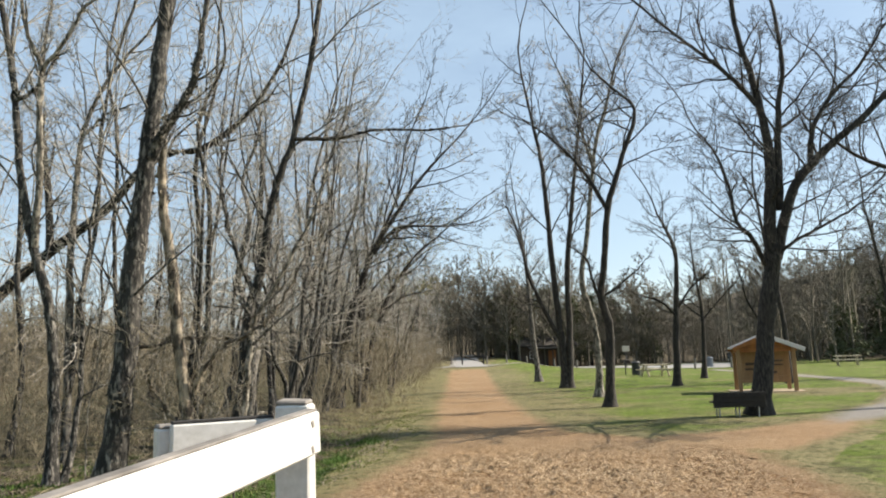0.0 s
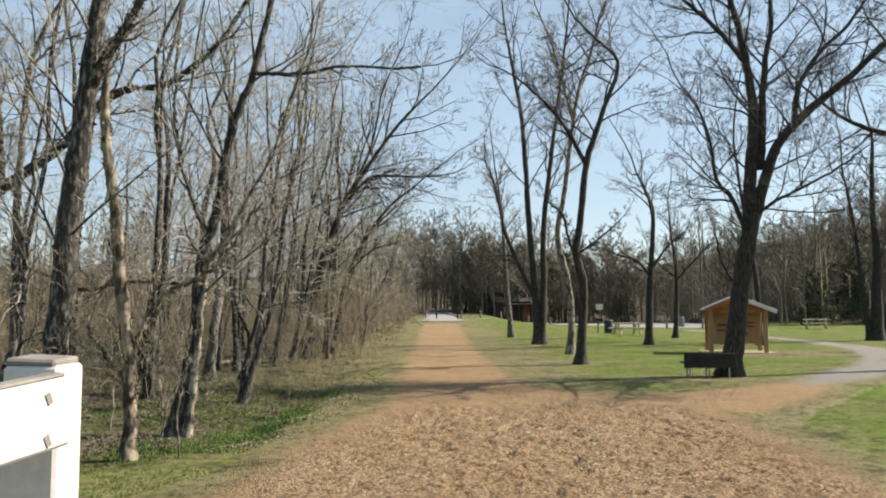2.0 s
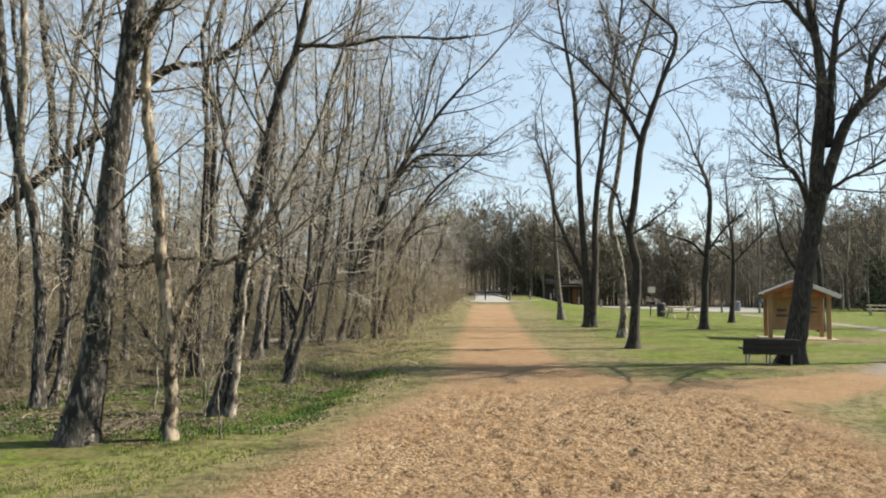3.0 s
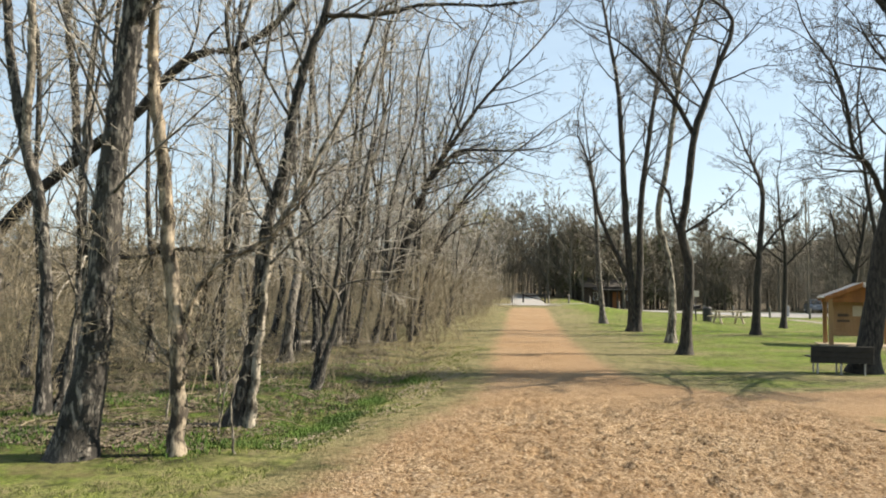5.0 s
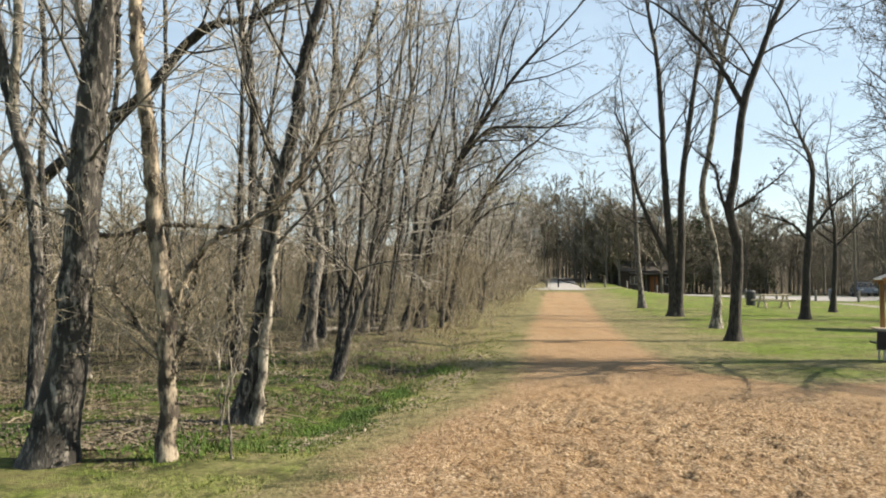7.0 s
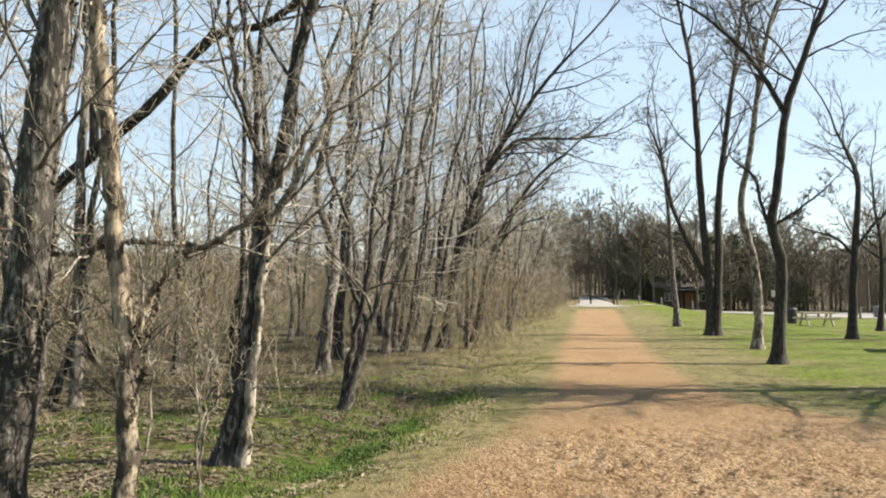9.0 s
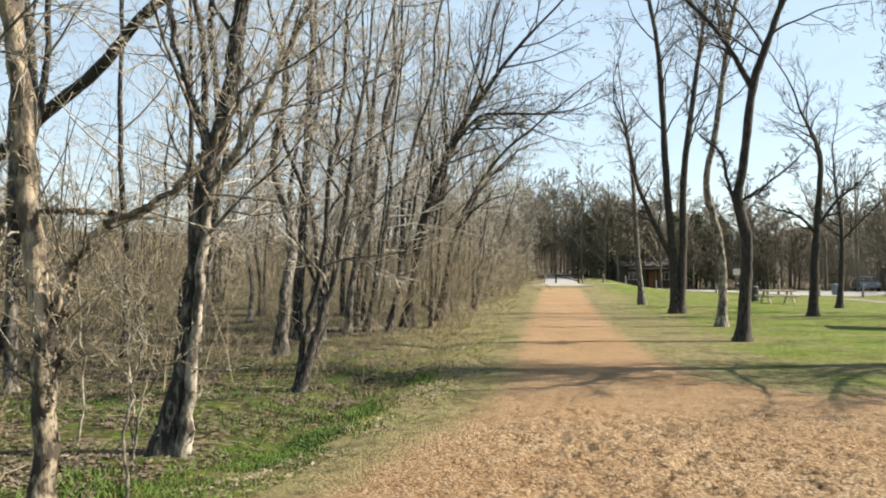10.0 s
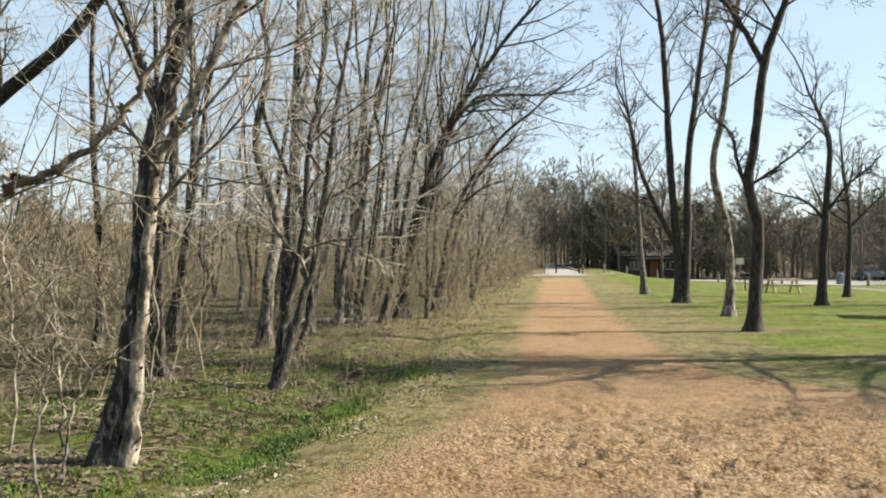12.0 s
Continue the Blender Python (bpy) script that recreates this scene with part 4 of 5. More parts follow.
while len(spots) < 96 and tries < 5000:
    tries += 1
    yy = 11 + 75 * R.random() ** 1.5
    xx = -5.6 - 28 * R.random() ** 1.4 - max(0, 14 - yy) * 0.5
    if all((xx - a) ** 2 + (yy - b) ** 2 > 1.5 for a, b in spots):
        spots.append((xx, yy))
used = set()
for i, (xx, yy) in enumerate(spots):
    near = i < 3 or yy < 30 and xx > -14
    f = forms[i % 8] if near else forms[8 + i % 4]
    k = R.uniform(0.75, 1.2) * (0.72 if yy > 33 and xx > -7 else 1.0)
    lean_y = R.uniform(-7, 7) + (3 if xx > -7 and yy > 22 else 0)
    m = pose(xx, yy, ground_at(xx, yy), R.uniform(-6, 6), lean_y, R.uniform(-110, 110)) @ Matrix.Diagonal((k, k, k, 1))
    if f in used:
        f = copy_thing(f, m)
    used.add(f)
    f.matrix_basis = m


# ---- merged growth: undergrowth, far woods ----
def scatter(template, places, rng):
    """Copies of a (vertices, faces) template, turned and sized, joined."""
    v, q = template
    vs, qs = [], []
    for n, (x, y, z, k) in enumerate(places):
        a = rng.uniform(0, 2 * math.pi)
        c, s = math.cos(a), math.sin(a)
        w = v @ np.array([[c, s, 0], [-s, c, 0], [0, 0, 1]]) * np.array([k, k, k * rng.uniform(0.85, 1.15)]) + (x, y, z)
        vs.append(w)
        qs.append(q + n * len(v))
    return np.concatenate(vs), np.concatenate(qs)


def stuff(name, vq, mat, label, category, smooth=True):
    me = quads_mesh(name, *vq, smooth)
    me.materials.append(mat)
    return tagged(new(name, me), label, category, kind="stuff")


def shrub(rng, stems, tall, spread, thin):
    st = [[], [], []]
    cfg = config(seg=(4, 2, 1), kids=(0, 4, 3), ratio=0.5, crook=0.2, rise=0.02, thin=thin, max_r=(0.02, 0.01, 0.006))
    for _ in range(stems):
        a = rng.uniform(0, 6.28)
        p = Vector((rng.gauss(0, spread * 0.4), rng.gauss(0, spread * 0.4), -0.05))
        d = Vector((math.cos(a) * rng.uniform(0.1, 0.8), math.sin(a) * rng.uniform(0.1, 0.8), 1)).normalized()
        sprout(st, 0, p, d, tall * rng.uniform(0.5, 1.2), thin * 1.6, rng, cfg)
    return gather(sum(st, []), 3)


def wood_places(n, rng, x0, x1, y0, y1, k0, k1, power=1.4):
    out = []
    while len(out) < n:
        yy = y0 + (y1 - y0) * rng.random() ** power
        xx = x0 + (x1 - x0) * rng.random()
        edge = float(np.interp(yy, PATH_Y, PATH_L))
        if xx < edge - 1.6 - max(0, 17 - yy) * 0.6:
            out.append((xx, yy, ground_at(xx, yy), rng.uniform(k0, k1)))
    return out


S1, S2, S3 = shrub(R, 9, 2.2, 0.8, 0.0042), shrub(R, 10, 0.6, 0.7, 0.003), shrub(R, 7, 3.6, 1.0, 0.0055)
stuff("undergrowth", scatter(S1, wood_places(75, R, -24, -3, 12, 60, 0.6, 1.4), R), TWIG_TAN, "tangled leafless brown undergrowth on the woodland floor", "shrubs")
stuff("brambles", scatter(S2, wood_places(90, R, -12, -2.6, 11.0, 34, 0.4, 1.1), R), TWIG_TAN, "low brown tangle of dead brambles along the bank", "brambles")
stuff("saplings", scatter(S3, wood_places(45, R, -26, -3.4, 14, 85, 0.7, 1.5, 1.0), R), TWIG_TAN, "thicket of thin tan saplings among the trees", "saplings")

near_thicket = [(-7.0 - 5.5 * R.random(), 13.0 + 6 * R.random(), 0.0, R.uniform(0.7, 1.3)) for _ in range(12)]
stuff("thicket", scatter(S3, near_thicket, R), TWIG_TAN, "brown leafless thicket between the nearest woodland trunks", "saplings")

edge_spots = []
for _ in range(60):
    yy = 24 + 64 * R.random() ** 1.2
    edge_spots.append((float(np.interp(yy, PATH_Y, PATH_L)) - R.uniform(1.7, 4.2), yy, ground_at(-3, yy), R.uniform(0.5, 1.25)))
stuff("edge_thicket", scatter(S3, edge_spots, R), TWIG_TAN, "tan brush and saplings crowding the edge of the path", "saplings")


def far_tree(rng, h, wide, twigs):
    st = [[], [], [], []]
    line = smooth_line([(0, 0, -0.3), (rng.uniform(-0.4, 0.4), 0, h * 0.35), (rng.uniform(-0.6, 0.6), 0, h * 0.7), (0, 0, h)], 0.17, 0.04, 2)
    cfg = config(seg=(2, 1, 1), kids=(13, 5, twigs), ratio=wide, rise=0.05, thin=0.027, crook=0.15, max_r=(0.07, 0.04, 0.025))
    branch_out(st, 0, *line, h, rng, cfg, 0.22)
    return gather([line] + sum(st, []), 3)


F = [far_tree(R, 9, 0.34, 3), far_tree(R, 11, 0.28, 3), far_tree(R, 7.5, 0.42, 3)]


def far_places(rng, n, fx, fy, k0=0.85, k1=1.45):
    out = []
    for _ in range(n):
        xx, yy = rng.uniform(*fx), rng.uniform(*fy)
        out.append((xx, yy, ground_at(xx, yy), rng.uniform(k0, k1)))
    return out


vq = [scatter(F[0], far_places(R, 75, (-20, 60), (104, 125)), R), scatter(F[1], far_places(R, 120, (30, 80), (74, 108), 0.7, 1.2), R),
      scatter(F[2], far_places(R, 120, (36, 105), (80, 125), 0.8, 1.3), R), scatter(F[1], far_places(R, 60, (-60, -4), (92, 125)), R), scatter(F[2], far_places(R, 95, (-16, 30), (99, 120), 0.7, 1.4), R), scatter(F[2], far_places(R, 95, (-70, -27), (14, 92), 0.5, 0.85), R)]
for (v, q), nm in zip(vq, ("tree line beyond the lawn", "tree line by the parking lot", "woods on the hillside", "woods along the road", "thicket behind the gate", "depth of the woods beside the path")):
    stuff("distant_woods", (v, q), TWIG_FAR, "grey-brown leafless " + nm, "woods")

stuff("distant_brush", scatter(S1, far_places(R, 130, (-16, 50), (100, 110), 1.4, 2.6), R), TWIG_FAR, "brown brush along the foot of the tree line", "shrubs")
stuff("distant_brush", scatter(S1, far_places(R, 150, (30, 84), (72, 108), 1.4, 2.6), R), TWIG_FAR, "brown brush filling the wooded hillside", "shrubs")


def evergreen(x, y, h, rng):
    ob = thing("evergreen_tree", Matrix.Translation((x, y, ground_at(x, y))), "dark green cedar standing in the far tree line", "tree", "dark evergreens in the tree line")
    line = smooth_line([(0, 0, -0.1), (0.1, 0, h * 0.5), (0, 0, h * 0.95)], 0.17, 0.04, 3)
    mesh_part("trunk", quads_mesh("trunk", *gather([line], 6)), BARK_DARK, ob)
    pts = []
    for _ in range(1300):
        t = rng.random() ** 0.8
        rr = (1 - t) ** 0.7 * h * 0.36 * (0.55 + 0.45 * math.sin(9 * t + rng.random())) + 0.15
        a = rng.uniform(0, 6.28)
        pts.append((rr * math.cos(a) * rng.uniform(0.5, 1), rr * math.sin(a) * rng.uniform(0.5, 1), h * (0.1 + 0.9 * t)))
    mesh_part("crown", quads_mesh("crown", *leaf_cloud(pts, 0.2, rng, 3, 0.35), False), NEEDLE, ob, "dense dark needle foliage")
    return ob


for x, y, h in ((4.5, 106, 7.5), (7.0, 103, 9), (9.8, 108, 10.5), (12.8, 112, 11), (15.4, 104, 9), (18.5, 107, 9.5), (22.0, 110, 9), (26, 106, 7), (38, 76, 5), (44, 78, 7), (49, 80, 5.5), (58, 84, 8), (50, 92, 8), (53, 78, 6), (63, 88, 7)):
    evergreen(x, y, h, R)


# ---- white rail fence ----
def fence():
    f = thing("rail_fence", pose(-0.335, 1.48, 0), "weathered white painted wooden rail fence corner with flaking paint", "fence")
    part("post", boxes(((0.01, 0.045, 0.774), (0.066, 0.066, 1.548)), bevel=0.004), WHITE_PAINT, f, "square white post, bare grey at the top")
    part("post_top", boxes(((0.008, 0.045, 1.552), (0.06, 0.062, 0.01), (2, 3, 0)), bevel=0.003), WEATHERED, f, "bare weathered end grain")
    for z in (1.415, 0.965):
        part("rail", boxes(((-0.244, -1.164, z), (0.028, 2.4, 0.078), (4, 0, -14.5)), bevel=0.004), WHITE_PAINT, f)
        part("rail", boxes(((-0.115, -0.015, z + 0.071), (0.19, 0.026, 0.078), (0, 0, 29)), bevel=0.004), WHITE_PAINT, f, "shaded white cross rail between two posts")
    part("rail_top", boxes(((-0.246, -1.164, 1.4562), (0.024, 2.39, 0.005), (4, 0, -14.5)), bevel=0.002), WEATHERED, f, "weathered bare top edge of the rail")
    part("rail_top", boxes(((-0.115, -0.015, 1.527), (0.188, 0.022, 0.006), (0, 0, 29)), bevel=0.002), DARK_WOOD, f, "dark weathered top edge")
    part("post", boxes(((-0.214, -0.03, 0.758), (0.045, 0.05, 1.516), (0, 0, 29)), bevel=0.004), WHITE_PAINT, f)
    part("post_top", boxes(((-0.214, -0.03, 1.519), (0.042, 0.046, 0.008), (0, 0, 29)), bevel=0.003), WEATHERED, f)
    for k, z in ((0.035, 1.518), (0.035, 1.472), (0.5, 1.46)):
        part("nail_stain", boxes(((0.0698 - 0.25 * k, -0.0095 - 0.966 * k, z - 0.07 * k), (0.0015, 0.007, 0.013), (25, 0, -14.5)), bevel=0.0), WEATHERED, f, "bare spot where paint flaked at a nail")
    part("post", boxes(((-0.545, -2.2, 0.69), (0.075, 0.075, 1.38), (0, 0, -14.5)), bevel=0.004), WHITE_PAINT, f)
    return f


fence()


def kiosk():
    k = thing("information_kiosk", pose(11.85, 30.2, ground_at(11.85, 30.2), 0, 0, -14), "orange cedar information kiosk with a gabled pale metal roof", "kiosk")
    w, d, e, p = 0.98, 0.75, 1.62, 2.14
    for x in (-w, w):
        for y in (-d, d):
            part("post", boxes(((x, y, 0.82), (0.14, 0.14, 1.7))), CEDAR_PALE, k)
    part("beam", boxes(((0, -d, 1.58), (2.2, 0.12, 0.14))), CEDAR, k)
    part("beam", boxes(((0, d, 1.58), (2.2, 0.12, 0.14))), CEDAR, k)
    part("beam", boxes(((-w, 0, 1.6), (0.1, 1.5, 0.14))), CEDAR, k)
    part("beam", boxes(((w, 0, 1.6), (0.1, 1.5, 0.14))), CEDAR, k)
    for y, nm in ((-d, "gable"), (d, "gable")):
        bm = bmesh.new()
        vs = [bm.verts.new(c) for c in ((-1.1, y - 0.03, 1.65), (1.1, y - 0.03, 1.65), (0, y - 0.03, 2.06), (-1.1, y + 0.03, 1.65), (1.1, y + 0.03, 1.65), (0, y + 0.03, 2.06))]
        for c in ((0, 1, 2), (5, 4, 3), (0, 3, 4, 1), (1, 4, 5, 2), (2, 5, 3, 0)):
            bm.faces.new([vs[i] for i in c])
        part(nm, bm, CEDAR, k)
    for i in range(7):
        part("board", boxes(((0, -0.05, 0.50 + 0.155 * i), (1.84, 0.035, 0.1535)), bevel=0.003), CEDAR_PALE, k)
    part("lower_rail", boxes(((0, -0.05, 0.38), (1.84, 0.09, 0.1))), CEDAR_PALE, k)
    for x, z, sx, sz in ((-0.5, 1.05, 0.34, 0.1), (-0.5, 0.85, 0.4, 0.08), (0.45, 1.15, 0.5, 0.05), (0.45, 1.0, 0.5, 0.05), (0.3, 0.72, 0.3, 0.1)):
        part("notice", boxes(((x, -0.085, z), (sx, 0.02, sz)), bevel=0.003), SIGN_DARK, k, "dark notice strip on the board")
    part("notice", boxes(((-0.05, -0.085, 1.2), (0.3, 0.015, 0.36)), bevel=0.003), PAPER, k, "faded paper notice")
    slope = math.degrees(math.atan2(p - e + 0.02, 1.3))
    for sgn, mx, ln in ((-1, 0.585, 1.3), (1, 0.67, 1.48)):
        mz = 2.15 - mx * math.tan(radians(slope))
        a = part("roof_slope", boxes(((sgn * mx, 0, mz), (ln, 2.1, 0.045), (0, sgn * slope, 0))), METAL_ROOF, k, "pale metal roofing sheet")
        for j in range(6):
            part("seam", boxes(((sgn * mx, -1.0 + 0.4 * j, mz + 0.027), (ln, 0.03, 0.03), (0, sgn * slope, 0)), bevel=0.003), METAL_ROOF, a)
        for y in (-1.06, 1.06):
            part("bargeboard", boxes(((sgn * mx, y, mz - 0.035), (ln, 0.03, 0.15), (0, sgn * slope, 0))), (CEDAR, METAL_ROOF)[sgn > 0], k)
    part("slab", boxes(((0, 0, 0.0), (2.6, 2.2, 0.06))), SAND, k, "bare sandy pad")
    return k


kiosk()


def bench():
    b = thing("park_bench", pose(6.8, 19.05, ground_at(6.8, 19.05), 0, 0, -7), "dark plank park bench on metal legs, back to the path", "bench")
    for i, z in enumerate((0.30, 0.42, 0.54)):
        part("back_plank", boxes(((0, -0.02 * i, z), (1.22, 0.035, 0.121), (6, 0, 0))), DARK_WOOD, b)
    for i in range(4):
        part("seat_plank", boxes(((0, 0.10 + 0.115 * i, 0.36), (1.22, 0.1, 0.035))), DARK_WOOD, b)
    for x in (-0.46, 0.0, 0.46):
        part("leg", boxes(((x, 0.06, 0.17), (0.032, 0.04, 0.36))), STEEL, b)
        part("leg", boxes(((x, 0.42, 0.17), (0.032, 0.04, 0.36))), STEEL, b)
        part("back_support", boxes(((x, 0.022, 0.40), (0.045, 0.03, 0.38), (6, 0, 0))), STEEL, b)
    return b


bench()


def picnic_table(x, y, turn):
    t = thing("picnic_table", pose(x, y, ground_at(x, y), 0, 0, turn), "pale weathered wooden picnic table with two benches", "table")
    for i in range(5):
        part("top_plank", boxes(((0, -0.3 + 0.15 * i, 0.75), (1.9, 0.14, 0.09))), PALE_WOOD, t)
    for sgn in (-1, 1):
        for i in range(2):
            part("bench_plank", boxes(((0, sgn * (0.66 + 0.14 * i), 0.45), (1.9, 0.13, 0.09))), PALE_WOOD, t)
        part("crossbar", boxes(((sgn * 0.7, 0, 0.4), (0.05, 1.66, 0.09))), PALE_WOOD, t)
        for s2 in (-1, 1):
            part("leg", boxes(((sgn * 0.7, s2 * 0.36, 0.37), (0.09, 0.12, 0.82), (s2 * 28, 0, 0))), PALE_WOOD, t)
    return t


picnic_table(12.85, 50.8, 12)
picnic_table(31.0, 62.0, -20)


def barrel(x, y, col, label):
    t = thing("trash_barrel", pose(x, y, ground_at(x, y)), label, "trash can")
    part("drum", round_bar((0, 0, 0), (0, 0, 0.86), 0.29, 0.29, 20), col, t, smooth=False)
    for z in (0.28, 0.57):
        part("hoop", round_bar((0, 0, z - 0.02), (0, 0, z + 0.02), 0.305, 0.305, 20), col, t)
    part("lid", round_bar((0, 0, 0.86), (0, 0, 0.95), 0.31, 0.2, 20), col, t)
    return t


barrel(12.35, 54.0, BLACK_PAINT, "dark metal trash barrel beside the picnic table")
barrel(23.0, 71.0, CAR_PAINT, "blue-grey trash barrel at the edge of the lot")


def grill(x, y):
    g = thing("pedestal_grill", pose(x, y, ground_at(x, y), 0, 0, 20), "black steel park grill on a pedestal", "grill")
    part("pedestal", round_bar((0, 0, -0.05), (0, 0, 0.8), 0.04), BLACK_PAINT, g)
    part("firebox", boxes(((0, 0, 0.81), (0.5, 0.4, 0.03)), ((0, 0.19, 0.92), (0.5, 0.02, 0.22)), ((-0.24, 0, 0.92), (0.02, 0.4, 0.22)), ((0.24, 0, 0.92), (0.02, 0.4, 0.22)), bevel=0.004), BLACK_PAINT, g)
    for i in range(6):
        part("grate_bar", round_bar((-0.23, -0.15 + 0.06 * i, 1.0), (0.23, -0.15 + 0.06 * i, 1.0), 0.008, sides=6), STEEL, g)
    return g


grill(11.7, 54.4)


def bollard(x, y):
    b = thing("bollard", pose(x, y, ground_at(x, y)), "weathered wooden bollard edging the gravel lot", "bollard", "bollards along the lot")
    part("shaft", round_bar((0, 0, -0.1), (0, 0, 0.82), 0.1, 0.095, 10), WEATHERED, b)
    part("cap", round_bar((0, 0, 0.82), (0, 0, 0.88), 0.095, 0.05, 10), WEATHERED, b)
    return b


first = bollard(-0.8, 87.0)
for x, y in ((3.2, 86.8), (5.5, 88.4), (8.0, 90.4), (11.0, 88.6), (13.2, 86.4), (15.6, 80.8), (17.4, 76.6), (19.0, 72.6), (20.6, 67.6), (23.2, 66.0), (26.4, 69.0)):
    copy_thing(first, pose(x, y, ground_at(x, y)))


def gate():
    g = thing("barrier_gate", pose(1.6, 86.6, ground_at(1.6, 86.6), 0, 0, -8), "low dark wooden barrier gate at the path's end", "gate")
    for x in (-1.2, 1.2):
        part("post", boxes(((x, 0, 0.5), (0.16, 0.16, 1.1))), DARK_WOOD, g)
    part("bar", boxes(((0, 0, 0.85), (2.4, 0.08, 0.14))), DARK_WOOD, g)
    part("brace", boxes(((0, 0.05, 0.55), (2.3, 0.05, 0.1), (0, 14, 0))), DARK_WOOD, g)
    return g


gate()


def sign(x, y, h, w, t, mat, label, turn=0):
    s = thing("park_sign", pose(x, y, ground_at(x, y), 0, 0, turn), label, "sign")
    part("post", boxes(((0, 0, h / 2), (0.09, 0.09, h + 0.1))), WEATHERED, s)
    part("panel", boxes(((0, -0.06, h - t / 2), (w, 0.03, t))), mat, s)
    return s


sign(-2.2, 87.0, 1.9, 0.75, 0.6, METAL_ROOF, "pale sign panel on a post by the path's end")
sign(17.8, 82.0, 2.3, 0.75, 0.6, PAPER, "pale notice sign standing by the lot")


def house(x, y, turn):
    h = thing("cabin", pose(x, y, ground_at(x, y), 0, 0, turn), "brown wooden cabin half hidden in the trees", "house")
    part("wall", boxes(((0, 0, 1.3), (7.0, 5.0, 2.7)), bevel=0.02), HOUSE_WOOD, h)
    for sgn in (-1, 1):
        part("roof", boxes(((0, sgn * 1.5, 3.2), (7.9, 3.5, 0.14), (-sgn * 22, 0, 0)), bevel=0.02), SHINGLE, h)
    bm = bmesh.new()
    for xx in (-3.4, 3.4):
        vs = [bm.verts.new((xx, yy, z)) for yy, z in ((-2.45, 2.6), (2.45, 2.6), (0, 3.72))]
        bm.faces.new(vs)
    part("gable", bm, HOUSE_WOOD, h)
    part("chimney", boxes(((-1.4, 0.3, 3.5), (0.5, 0.5, 1.2))), CONCRETE, h, "pale stone chimney")
    part("porch_roof", boxes(((0.4, -3.2, 2.35), (6.0, 1.8, 0.12), (8, 0, 0))), SHINGLE, h)
    for xx in (-2.4, 0.4, 3.2):
        part("porch_post", boxes(((xx, -3.9, 1.1), (0.14, 0.14, 2.3))), HOUSE_WOOD, h)
    d = part("door", boxes(((0.6, -2.53, 1.0), (0.95, 0.06, 2.0))), CEDAR, h)
    part("handle", boxes(((0.95, -2.58, 1.0), (0.05, 0.05, 0.12))), STEEL, d)
    for xx in (-1.8, 2.5):
        wdw = part("window", boxes(((xx, -2.53, 1.45), (1.1, 0.05, 1.0))), WHITE_PAINT, h, "white-framed window")
        for dx in (-0.26, 0.26):
            part("pane", boxes(((xx + dx, -2.565, 1.45), (0.46, 0.02, 0.86))), DARK_GLASS, wdw)
    return h


house(11.4, 103.4, 6)


def car(x, y, turn):
    c = thing("parked_car", pose(x, y, ground_at(x, y) + 0.06, 0, 0, turn), "blue-grey estate car parked on the gravel lot", "car")

    def shell(profile, half, taper, bev):
        bm = bmesh.new()
        rings = []
        for s in (-1, 1):
            rings.append([bm.verts.new((px, s * half * (1 - taper * max(0, pz - 0.9)), pz)) for px, pz in profile])
        n = len(profile)
        for i in range(n):
            j = (i + 1) % n
            bm.faces.new((rings[0][i], rings[0][j], rings[1][j], rings[1][i]))
        bm.faces.new(rings[0][::-1])
        bm.faces.new(rings[1])
        bmesh.ops.recalc_face_normals(bm, faces=bm.faces[:])
        bmesh.ops.bevel(bm, geom=bm.edges[:], offset=bev, segments=2, affect="EDGES", clamp_overlap=True)
        return bm
    part("body", shell([(-2.2, 0.35), (-2.25, 0.7), (-2.15, 0.95), (0.9, 0.98), (2.0, 0.86), (2.2, 0.7), (2.2, 0.35)], 0.9, 0.0, 0.05), CAR_PAINT, c, smooth=True)
    part("cabin", shell([(-2.12, 0.95), (-1.85, 1.5), (0.1, 1.55), (1.0, 0.96)], 0.84, 0.28, 0.05), CAR_PAINT, c, smooth=True)
    for s in (-1, 1):
        for xx, ww in ((-1.5, 0.55), (-0.72, 0.8), (0.18, 0.75)):
            part("side_window", boxes(((xx, s * 0.79, 1.2), (ww, 0.03, 0.36), (s * 12, 0, 0)), bevel=0.02), DARK_GLASS, c)
        part("headlight", boxes(((2.13, s * 0.66, 0.72), (0.12, 0.34, 0.14)), bevel=0.03), CHROME, c)
        part("tail_light", boxes(((-2.2, s * 0.74, 0.82), (0.1, 0.2, 0.26)), bevel=0.03), RED_LENS, c)
        part("mirror", boxes(((0.62, s * 0.98, 1.0), (0.12, 0.2, 0.13)), bevel=0.03), CAR_PAINT, c)
        for xx in (-1.35, 1.35):
            wh = part("wheel", round_bar((xx, s * 0.72, 0.33), (xx, s * 0.92, 0.33), 0.33, 0.33, 24), RUBBER, c)
            part("rim", round_bar((xx, s * 0.90, 0.33), (xx, s * 0.935, 0.33), 0.2, 0.18, 16), CHROME, wh)
    part("windscreen", boxes(((0.62, 0, 1.24), (0.7, 1.34, 0.03), (0, 35, 0)), bevel=0.01), DARK_GLASS, c)
    part("rear_window", boxes(((-2.0, 0, 1.26), (0.46, 1.3, 0.03), (0, -64, 0)), bevel=0.01), DARK_GLASS, c)
    part("bumper", boxes(((2.22, 0, 0.45), (0.14, 1.7, 0.2)), bevel=0.04), CAR_PAINT, c)
    part("bumper", boxes(((-2.25, 0, 0.45), (0.14, 1.7, 0.2)), bevel=0.04), CAR_PAINT, c)
    return c


car(32.6, 90.0, -98)


